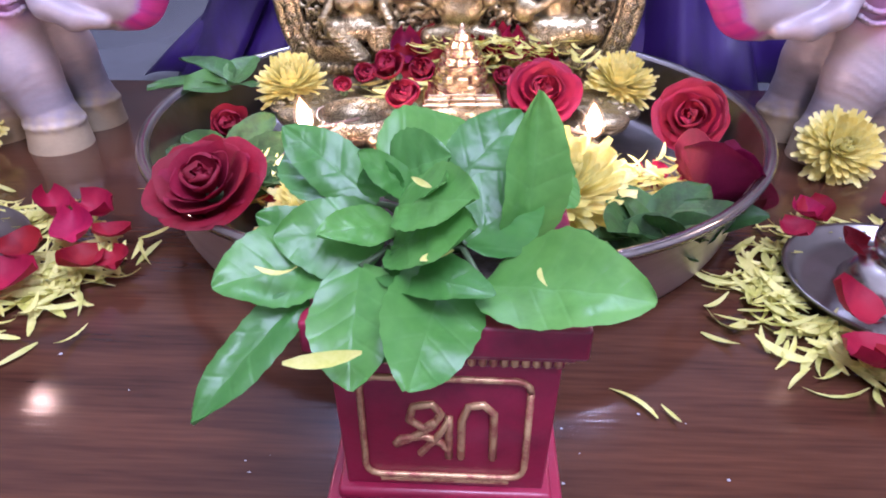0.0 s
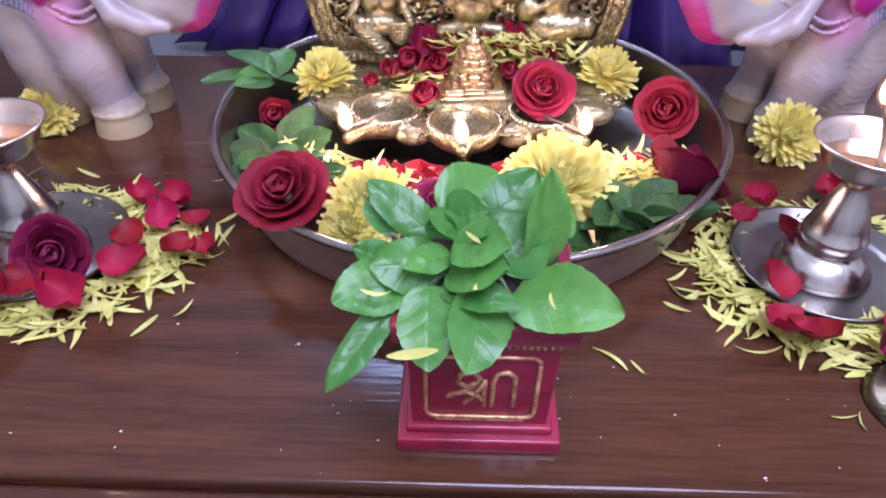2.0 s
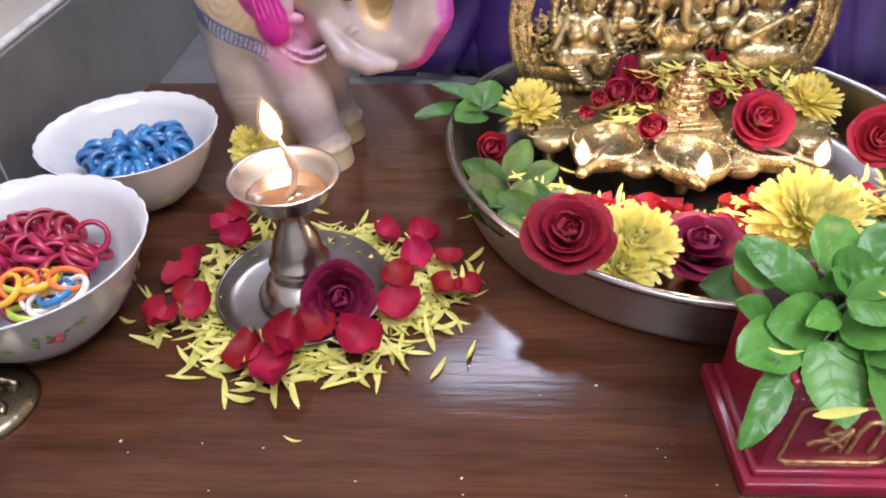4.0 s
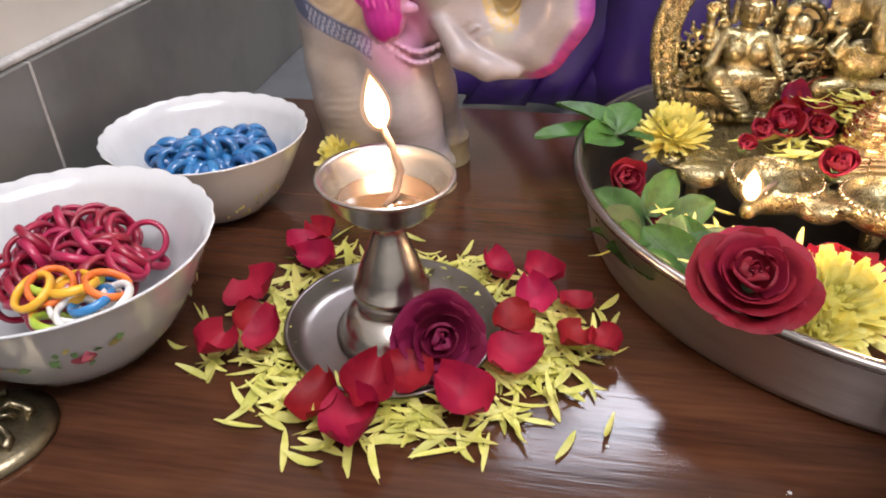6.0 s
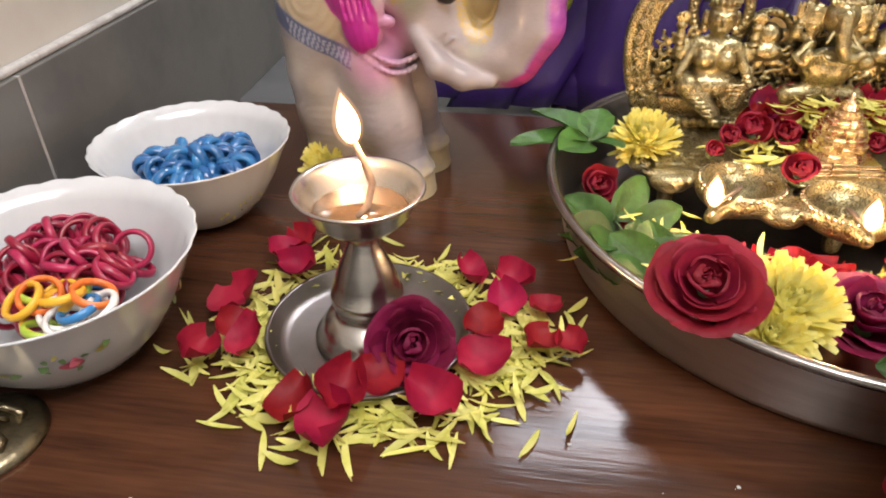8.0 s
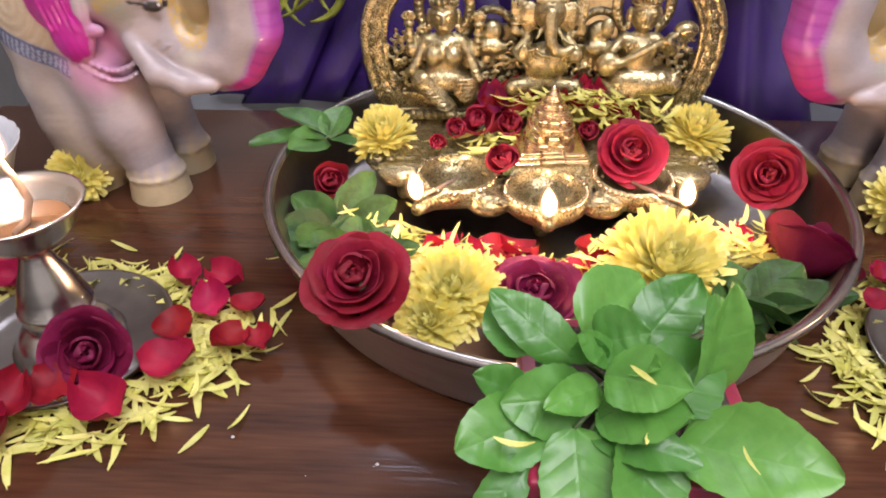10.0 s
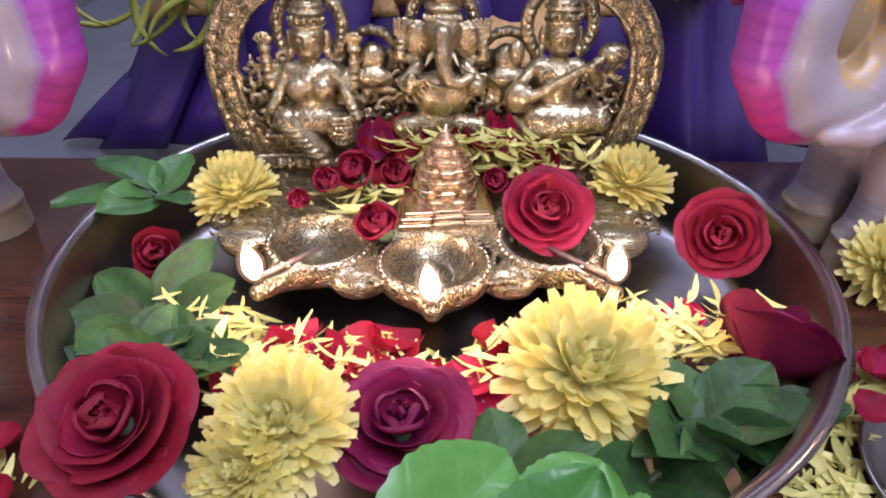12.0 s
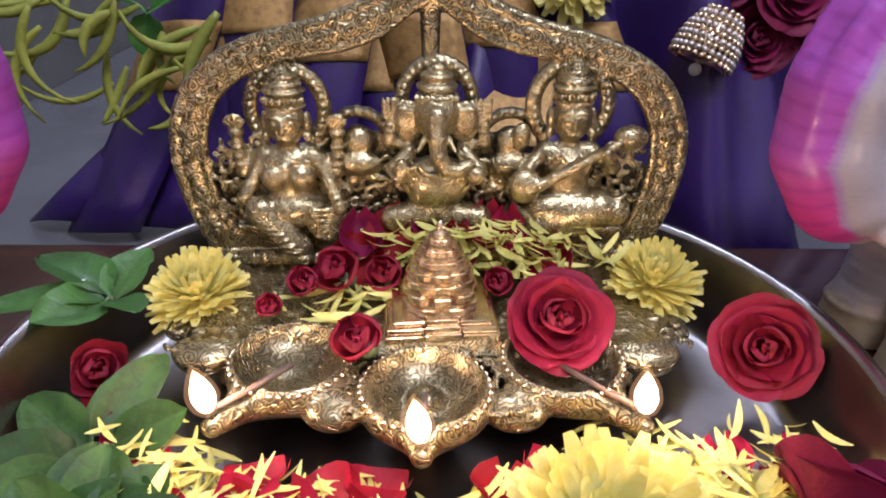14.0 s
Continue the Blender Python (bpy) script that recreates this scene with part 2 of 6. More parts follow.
PURPLE = mat("purple_silk", (0.030, 0.011, 0.095), 0.36, col2=(0.015, 0.006, 0.046), scale=30, bump=0.2, bscale=900, stretch=(1, 1, 0.3))
GOLDCLOTH = mat("gold_zari", (0.42, 0.26, 0.075), 0.45, 0.35, col2=(0.25, 0.14, 0.04), scale=200, bump=0.5, bscale=1200)
FEATHER = mat("yellow_fibre", (0.30, 0.33, 0.035), 0.6, rand=0.15, thin=0.2)
ELEPHANT = paint_mat("elephant_paint", 0.42)
PRINT_PINK = mat("print_pink", (0.60, 0.12, 0.18), 0.3, bump=0)
PRINT_GREEN = mat("print_green", (0.12, 0.22, 0.08), 0.3, bump=0)
PRINT_OLIVE = mat("print_olive", (0.42, 0.38, 0.12), 0.3, bump=0)


# ---- mesh helpers ----
def part(name, bm, material, parent=None, label="", smooth=True):
    me = bpy.data.meshes.new(name)
    bm.normal_update()
    bm.to_mesh(me)
    bm.free()
    me.materials.append(material)
    if smooth:
        me.polygons.foreach_set("use_smooth", [True] * len(me.polygons))
    ob = new(name, me)
    ob.parent = parent
    if label:
        ob["label"] = label
    return ob


def thing(name, label, category, at=(0, 0, 0), group=""):
    ob = tagged(new(name), label, category, group)
    ob.empty_display_size = 0.01
    ob.location = at
    return ob


def share(name, mesh, m, parent=None):
    ob = new(name, mesh)
    ob.parent = parent
    ob.matrix_basis = m
    return ob


def box(bm, x0, x1, y0, y1, z0, z1, bevel=0.0, seg=2):
    r = bmesh.ops.create_cube(bm, size=1)
    vs = r["verts"]
    for v in vs:
        v.co = Vector(((x0 + x1) / 2 + v.co.x * (x1 - x0), (y0 + y1) / 2 + v.co.y * (y1 - y0), (z0 + z1) / 2 + v.co.z * (z1 - z0)))
    if bevel:
        es = list({e for v in vs for e in v.link_edges})
        bmesh.ops.bevel(bm, geom=es, offset=bevel, segments=seg, affect="EDGES", profile=0.5)
    return bm


def lathe(profile, n=48, wave=None, bm=None, at=(0, 0, 0), caps=True):
    """A turned form from (radius, height) pairs. wave(angle, radius, height) may change a point's radius and height."""
    bm = bm or bmesh.new()
    rings = []
    for r, z in profile:
        ring = []
        for i in range(n):
            a = 2 * math.pi * i / n
            rr, zz = wave(a, r, z) if wave else (r, z)
            ring.append(bm.verts.new((at[0] + rr * math.cos(a), at[1] + rr * math.sin(a), at[2] + zz)))
        rings.append(ring)
    for a, b in zip(rings, rings[1:]):
        for i in range(n):
            bm.faces.new((a[i], a[(i + 1) % n], b[(i + 1) % n], b[i]))
    for ring, flip in ((rings[0], True), (rings[-1], False)) if caps else ():
        c = bm.verts.new(sum((v.co for v in ring), Vector()) / n)
        for i in range(n):
            f = (ring[i], ring[(i + 1) % n], c)
            bm.faces.new(f[::-1] if flip else f)
    bmesh.ops.recalc_face_normals(bm, faces=bm.faces)
    return bm


def tube(bm, pts, radii, n=8):
    pts = [Vector(p) for p in pts]
    if isinstance(radii, (int, float)):
        radii = [radii] * len(pts)
    prev = None
    rings = []
    for i, p in enumerate(pts):
        d = (pts[min(i + 1, len(pts) - 1)] - pts[max(i - 1, 0)]).normalized()
        u = prev if prev else (Vector((0, 0, 1)) if abs(d.z) < 0.9 else Vector((1, 0, 0)))
        u = (u - d * u.dot(d)).normalized()
        prev = u
        w = d.cross(u)
        rings.append([bm.verts.new(p + radii[i] * (u * math.cos(2 * math.pi * k / n) + w * math.sin(2 * math.pi * k / n))) for k in range(n)])
    for a, b in zip(rings, rings[1:]):
        for k in range(n):
            bm.faces.new((a[k], a[(k + 1) % n], b[(k + 1) % n], b[k]))
    bm.faces.new(rings[0][::-1])
    bm.faces.new(rings[-1])
    return bm


def torus(bm, R, r, n=24, k=8):
    rows = [[bm.verts.new(((R + r * math.cos(b)) * math.cos(a), (R + r * math.cos(b)) * math.sin(a), r * 1.5 * math.sin(b)))
             for b in (2 * math.pi * j / k for j in range(k))] for a in (2 * math.pi * i / n for i in range(n))]
    for i in range(n):
        for j in range(k):
            bm.faces.new((rows[i][j], rows[(i + 1) % n][j], rows[(i + 1) % n][(j + 1) % k], rows[i][(j + 1) % k]))
    return bm


def basis(p, axis, normal):
    """A pose at p with y along axis and z as near normal as it can be."""
    y = Vector(axis).normalized()
    z = Vector(normal)
    z = (z - y * z.dot(y)).normalized()
    x = y.cross(z)
    return Matrix(((x.x, y.x, z.x, p[0]), (x.y, y.y, z.y, p[1]), (x.z, y.z, z.z, p[2]), (0, 0, 0, 1)))


# solid forms from blended distance fields
class Field:
    def __init__(self, lo, hi, h):
        self.lo, self.h = np.array(lo, float), h
        n = np.ceil((np.array(hi) - self.lo) / h).astype(int) + 1
        self.ax = [self.lo[i] + h * np.arange(n[i]) for i in range(3)]
        self.v = np.full(n, 0.02)

    def _block(self, lo, hi, pad):
        sl = tuple(slice(max(0, int((lo[i] - pad - self.lo[i]) / self.h)), max(0, int((hi[i] + pad - self.lo[i]) / self.h) + 2)) for i in range(3))
        g = np.meshgrid(*(self.ax[i][sl[i]] for i in range(3)), indexing="ij")
        return sl, np.stack(g, -1)

    def _merge(self, sl, d, k, cut):
        a = self.v[sl]
        if cut:
            self.v[sl] = np.maximum(a, -d)
        elif k <= 0:
            self.v[sl] = np.minimum(a, d)
        else:
            t = np.clip(0.5 + 0.5 * (a - d) / k, 0, 1)
            self.v[sl] = a * (1 - t) + d * t - k * t * (1 - t)

    def cap(self, a, b, ra, rb=None, k=0.003, cut=False):
        rb = ra if rb is None else rb
        a, b = np.array(a, float), np.array(b, float)
        r = max(ra, rb)
        sl, P = self._block(np.minimum(a, b) - r, np.maximum(a, b) + r, k + 0.012)
        ba = b - a
        t = np.clip(((P - a) @ ba) / max(ba @ ba, 1e-12), 0, 1)
        d = np.linalg.norm(P - a - t[..., None] * ba, axis=-1) - (ra + (rb - ra) * t)
        self._merge(sl, d, k, cut)

    def ell(self, c, r, k=0.003, cut=False):
        c, r = np.array(c, float), np.array(r, float)
        sl, P = self._block(c - r, c + r, k + 0.012)
        q = (P - c) / r
        k0 = np.linalg.norm(q, axis=-1)
        k1 = np.linalg.norm(q / r, axis=-1)
        self._merge(sl, k0 * (k0 - 1) / np.maximum(k1, 1e-9), k, cut)

    def box(self, lo, hi, rad=0.002, k=0.002, cut=False):
        lo, hi = np.array(lo, float), np.array(hi, float)
        sl, P = self._block(lo, hi, k + 0.012)
        q = np.abs(P - (lo + hi) / 2) - (hi - lo) / 2 + rad
        d = np.linalg.norm(np.maximum(q, 0), axis=-1) + np.minimum(q.max(-1), 0) - rad
        self._merge(sl, d, k, cut)

    def chain(self, pts, radii, k=0.003, cut=False):
        for i in range(len(pts) - 1):
            ra = radii if isinstance(radii, (int, float)) else radii[i]
            rb = radii if isinstance(radii, (int, float)) else radii[i + 1]
            self.cap(pts[i], pts[i + 1], ra, rb, k, cut)

    def mesh(self):
        v, h = self.v, self.h
        s = v < 0
        cells = tuple(k - 1 for k in v.shape)
        tot, cnt = np.zeros((*cells, 3)), np.zeros(cells)

        def corner(o):
            return tuple(slice(o[i], o[i] + cells[i]) for i in range(3))
        for ax in range(3):
            for p in (0, 1):
                for q in (0, 1):
                    o = [0, 0, 0]
                    o[(ax + 1) % 3], o[(ax + 2) % 3] = p, q
                    o2 = list(o)
                    o2[ax] = 1
                    a, b = v[corner(o)], v[corner(o2)]
                    x = (a < 0) != (b < 0)
                    t = np.where(x, a / np.where(x, a - b, 1), 0)
                    for i in range(3):
                        tot[..., i] += np.where(x, o[i] + (t if i == ax else 0), 0)
                    cnt += x
        act = cnt > 0
        idx = np.full(cells, -1)
        idx[act] = np.arange(act.sum())
        base = np.argwhere(act)
        co = self.lo + h * (base + tot[act] / cnt[act][:, None])
        faces = []
        for ax in range(3):
            u, w = (ax + 1) % 3, (ax + 2) % 3
            a = s[tuple(slice(0, -1) if i == ax else slice(None) for i in range(3))]
            b = s[tuple(slice(1, None) if i == ax else slice(None) for i in range(3))]
            e = np.argwhere(a != b)
            e = e[(e[:, u] > 0) & (e[:, w] > 0) & (e[:, u] < v.shape[u] - 1) & (e[:, w] < v.shape[w] - 1)]
            inside = a[tuple(e.T)]
            quad = []
            for du, dw in ((-1, -1), (0, -1), (0, 0), (-1, 0)):
                c = e.copy()
                c[:, u] += du
                c[:, w] += dw
                quad.append(idx[tuple(c.T)])
            quad = np.stack(quad, 1)
            quad[~inside] = quad[~inside][:, ::-1]
            faces.append(quad)
        return co, np.concatenate(faces)


def solid(name, field, material, shift=(0, 0, 0), mirror=False, paint=None):
    co, fa = field.mesh()
    cols = paint(co) if paint else None
    if mirror:
        co, fa = co * np.array((-1, 1, 1)), fa[:, ::-1]
    me = bpy.data.meshes.new(name)
    me.from_pydata((co + np.array(shift)).tolist(), [], fa.tolist())
    if cols is not None:
        at = me.color_attributes.new("paint", "FLOAT_COLOR", "POINT")
        at.data.foreach_set("color", np.c_[cols, np.ones(len(cols))].astype(np.float32).ravel())
    me.materials.append(material)
    me.polygons.foreach_set("use_smooth", [True] * len(me.polygons))
    return new(name, me)


# ---- the setting ----
def setting(name, bm, material, label, smooth=False):
    return tagged(part(name, bm, material, None, "", smooth), label, name.split("_")[0], "", "structure")


setting("floor", box(bmesh.new(), -0.46, 1.9, -1.9, 1.72, -0.10, -0.022), MARBLE, "pale grey polished marble floor under the board")
setting("wall_left", box(bmesh.new(), -0.58, -0.456, -1.9, 1.72, -0.10, 2.5), PLASTER, "cream painted plaster wall beside the board")
setting("wall_back", box(bmesh.new(), -0.58, 2.0, 1.72, 1.84, -0.10, 2.5), PLASTER, "cream painted plaster wall behind the shrine")
setting("wall_right", box(bmesh.new(), 1.9, 2.0, -1.9, 1.72, -0.10, 2.5), PLASTER, "plain cream painted plaster wall closing the room")
setting("wall_front", box(bmesh.new(), -0.58, 2.0, -2.0, -1.9, -0.10, 2.5), PLASTER, "plain cream painted plaster wall closing the room")
setting("ceiling", box(bmesh.new(), -0.58, 2.0, -2.0, 1.84, 2.5, 2.6), PLASTER, "plain white painted ceiling")
skirt = tagged(new("baseboard"), "matt grey stone tile skirting along the wall", "baseboard", "", "structure")
for y0 in (-0.977, -0.527, -0.077, 0.373, 0.823, 1.273):
    part("tile", box(bmesh.new(), -0.4558, -0.446, y0 + 0.0012, y0 + 0.4488, -0.022, 0.0955, 0.0008), TILE_GREY, skirt, smooth=False)
    part("joint", box(bmesh.new(), -0.4557, -0.4466, y0 - 0.0011, y0 + 0.0011, -0.022, 0.0950), GROUT, skirt, smooth=False)
part("cement_cap", box(bmesh.new(), -0.4558, -0.4490, -0.95, 1.7, 0.0957, 0.0995, 0.0012), GROUT, skirt, "rough pale cement edge")


def board():
    b = thing("wooden_board", "dark reddish-brown polished wooden board lying on the floor", "board")
    part("top", box(bmesh.new(), -0.435, 0.46, 0.1545, 0.578, -0.022, 0.0, 0.003, 3), WOOD, b)
    part("front_edge", box(bmesh.new(), -0.435, 0.46, 0.118, 0.1535, -0.022, -0.003, 0.004, 3), WOOD, b, "rounded front moulding")


board()


# ---- flowers ----
def grid(f, nu, nv):
    bm = bmesh.new()
    rows = [[bm.verts.new(f(-1 + 2 * i / nu, j / nv)) for i in range(nu + 1)] for j in range(nv + 1)]
    for a, b in zip(rows, rows[1:]):
        for i in range(nu):
            bm.faces.new((a[i], a[i + 1], b[i + 1], b[i]))
    return bm


def mesh_of(name, bm, material):
    ob = part(name, bm, material)
    me = ob.data
    bpy.data.objects.remove(ob)
    return me


def rose_layer(r0, r1, h0, h1, span, curl, seed, material, close=0.0):
    def f(u, v):
        vv = v * (1 - 0.06 * u * u - 0.10 * u ** 6)
        a = u * span * (0.45 + 0.55 * math.sin(math.pi * min(1, 0.12 + 0.62 * v)))
        wob = 0.0015 * noise.noise((u * 1.6 + seed * 3.1, v * 2.2, seed))
        r = r0 + (r1 - r0) * vv ** 0.72 * (1 - close * vv ** 3) + wob * 2.2 * v
        z = h0 + (h1 - h0) * vv ** 0.75 - curl * max(0, vv - 0.62) ** 2 * 6 + wob * v * 2.4 + 0.0007 * v * math.sin(5 * u + seed)
        return (r * math.sin(a), r * math.cos(a), z)
    return mesh_of("petal", grid(f, 12, 8), material)


def rose_meshes(material):
    out = []
    for k, (n, r0, r1, h0, h1, span, curl) in enumerate(((2, 0.0003, 0.0034, 0.004, 0.0158, 1.6, 0.0), (3, 0.001, 0.0070, 0.003, 0.0164, 1.45, 0.0006),
                                                    (3, 0.002, 0.0116, 0.002, 0.0163, 1.55, 0.0012), (4, 0.003, 0.0162, 0.000, 0.0154, 1.40, 0.0018),
                                                    (4, 0.004, 0.0208, -0.002, 0.0138, 1.45, 0.0026), (5, 0.004, 0.0245, -0.004, 0.0112, 1.25, 0.0034))):
        out.append((n, [rose_layer(r0, r1, h0, h1, span, curl, k * 7 + j, material, (0.95, 0.60, 0.34, 0.16, 0.05, 0.0)[k]) for j in range(2)]))
    return out


ROSES = {"red": rose_meshes(ROSE), "dark": rose_meshes(ROSE_DARK)}
CALYX = mesh_of("calyx", lathe([(0.0005, -0.008), (0.003, -0.006), (0.0045, -0.003), (0.003, 0.001)], 10), STEM)


def rose(at, R, up=(0, -0.3, 1), hue="red", label="fresh red rose head resting among the offerings", layers=6, turn=0.0, stem=False):
    t = thing("rose", label, "flower", group="rose heads")
    up = Vector(up).normalized()
    side = Vector((1, 0, 0)).cross(up)
    t.matrix_basis = basis(at, side, up) @ pose(0, 0, 0, 0, 0, turn)
    s = R / (0.0032, 0.0068, 0.0112, 0.0158, 0.0203, 0.0245)[layers - 1]
    for k, (n, ms) in enumerate(ROSES[hue][:layers]):
        for i in range(n):
            a = 360 * i / n + k * 37 + random.uniform(-9, 9)
            share("petal", ms[i % 2], pose(0, 0, 0, random.uniform(-5, 5), 0, a) @ Matrix.Scale(s * random.uniform(0.94, 1.05), 4), t)
    share("calyx", CALYX, Matrix.Scale(s, 4), t)
    if stem:
        part("stem", tube(bmesh.new(), [(0, 0, -0.004), (0.003, -0.008, -0.013), (0.008, -0.018, -0.021), (0.014, -0.028, -0.028)], [0.0016, 0.0016, 0.0015, 0.0014], 6), STEM, t, "cut green stem")
    return t


def mum_layer(L, W, cup, material):
    def f(u, v):
        w = W * (0.35 + 0.65 * math.sin(math.pi * min(0.93, 0.1 + 0.62 * v))) * (1 if v < 0.95 else 0.62)
        return (u * w, 0.0015 + L * v, cup * (v * v) * L - 0.25 * w * (1 - u * u) + 0.0)
    return mesh_of("petal", grid(f, 2, 5), material)


MUM = [(36, mum_layer(0.0215, 0.0020, 0.02, YELLOW), -6), (38, mum_layer(0.0210, 0.0020, 0.10, YELLOW), 6), (36, mum_layer(0.0196, 0.0020, 0.18, YELLOW), 17),
       (33, mum_layer(0.0176, 0.0019, 0.26, YELLOW), 29), (30, mum_layer(0.0152, 0.0018, 0.34, YELLOW), 42), (21, mum_layer(0.0124, 0.0016, 0.42, YELLOW), 56),
       (17, mum_layer(0.0098, 0.0015, 0.5, YELLOW), 69), (11, mum_layer(0.0078, 0.0012, 0.5, YELLOW), 81)]
MUM_HEART = mesh_of("heart", lathe([(0.0005, 0.0), (0.0062, 0.001), (0.0058, 0.0052), (0.0036, 0.0078), (0.0006, 0.0086)], 14, lambda a, r, z: (r * (1 + 0.10 * math.sin(7 * a)), z)), YELLOW)


def mum(at, R, up=(0, -0.3, 1), label="yellow chrysanthemum head in full bloom in the steel tray"):
    t = thing("chrysanthemum", label, "flower", group="chrysanthemum heads")
    up = Vector(up).normalized()
    t.matrix_basis = basis(at, Vector((1, 0, 0)).cross(up), up)
    s = R / 0.022
    share("heart", MUM_HEART, Matrix.Scale(s, 4), t)
    for k, (n, me, el) in enumerate(MUM):
        for i in range(n):
            a = 360 * i / n + k * 11 + random.uniform(-5, 5)
            share("petal", me, pose(0, 0, 0.0005 * k, 0, 0, a) @ pose(0, 0, 0, el + random.uniform(-7, 7), random.uniform(-12, 12), 0)
                  @ Matrix.Scale(s * random.uniform(0.86, 1.08), 4), t)
    return t


def cupped(W, L, cup, seed, material):
    def f(u, v):
        w = W * math.sin(math.pi * (0.05 + 0.925 * v ** 0.8)) ** 0.62
        return (u * w, L * (v - 0.5), cup * (u * u * 0.7 + (v - 0.5) ** 2 * 1.6) + 0.0012 * noise.noise((u * 2, v * 2, seed)))
    return mesh_of("rose_petal", grid(f, 6, 6), material)


PETAL_RED = mat("loose_red_petal", (0.36, 0.013, 0.036), 0.55, col2=(0.22, 0.004, 0.026), scale=60, bump=0.25, bscale=350, rand=0.3, thin=0.25, spec=0.25)
RED_PETALS = [cupped(0.0085, 0.018, 0.006, 1, PETAL_RED), cupped(0.0075, 0.016, 0.008, 2, PETAL_RED), cupped(0.0095, 0.017, 0.005, 3, PETAL_RED), cupped(0.007, 0.015, 0.008, 4, ROSE_DARK)]


def red_petal(x, y, z, turn, size=1.0, kind=None, tilt=None, label="loose red rose petal lying on the offerings"):
    me = RED_PETALS[random.randrange(4) if kind is None else kind]
    ob = tagged(new("rose_petal", me), label, "petal", "loose rose petals")
    tx, ty = tilt or (random.uniform(-18, 18), random.uniform(-22, 22))
    ob.matrix_basis = pose(x, y, z, tx, ty, turn) @ Matrix.Scale(size, 4)
    return ob


def pile(name, spots, label, material=PALE):
    """Many slim petals in one mesh. spots: (x, y, z, length)."""
    bm = bmesh.new()
    for x, y, z, L, *yaw in spots:
        W, cup, tw = L * random.uniform(0.06, 0.11), random.uniform(-0.1, 0.35) * L, random.uniform(-0.5, 0.5)
        m = pose(x, y, z, random.uniform(-14, 14), random.uniform(-35, 35), yaw[0] if yaw else random.uniform(0, 360))
        rows = []
        bend = random.uniform(-0.35, 0.35) * L
        for j in range(6):
            v = j / 5
            w = W * (0.25, 0.75, 1.0, 1.0, 0.8, 0.22)[j]
            c, s = math.cos(tw * v), math.sin(tw * v)
            rows.append([bm.verts.new(m @ Vector((u * w * c + bend * v * v, L * (v - 0.5), cup * (v - 0.5) ** 2 * 2 + u * w * s - (0.35 * w if u == 0 else 0)))) for u in (-1, 0, 1)])
        for a, b in zip(rows, rows[1:]):
            for i in range(2):
                bm.faces.new((a[i], a[i + 1], b[i + 1], b[i]))
    return tagged(part(name, bm, material), label, "petals", "", "stuff")


# ---- the steel tray ----
def thali(cx, cy):
    t = thing("steel_tray", "large round stainless steel tray with a rolled rim, full of flowers", "tray", (cx, cy, 0))
    prof = [(0.001, 0.0008), (0.1490, 0.0008), (0.1528, 0.0022), (0.1548, 0.0065), (0.1625, 0.0375), (0.1650, 0.0405), (0.1678, 0.0412), (0.1686, 0.0432),
            (0.1670, 0.0450), (0.1642, 0.0447), (0.1622, 0.0425), (0.1600, 0.0380), (0.1530, 0.0090), (0.1505, 0.0050), (0.1440, 0.0028), (0.001, 0.0028)]
    prof = [(r * 0.982, z) for r, z in prof]
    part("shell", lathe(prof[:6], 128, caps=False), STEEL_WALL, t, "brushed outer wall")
    part("basin", lathe(prof[10:], 128, caps=False), STEEL_DIM, t, "inner floor in a dimmer steel tone")
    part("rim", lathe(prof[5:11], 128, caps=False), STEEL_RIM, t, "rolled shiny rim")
    return t


thali(0.005, 0.408)


# ---- brass lamp with three cups ----
def flame_mesh(h, w):
    prof = [(w * math.sin(math.pi * (k / 10) ** 0.74) ** 0.95 + 0.00005, h * k / 10) for k in range(11)]
    return lathe(prof, 14)


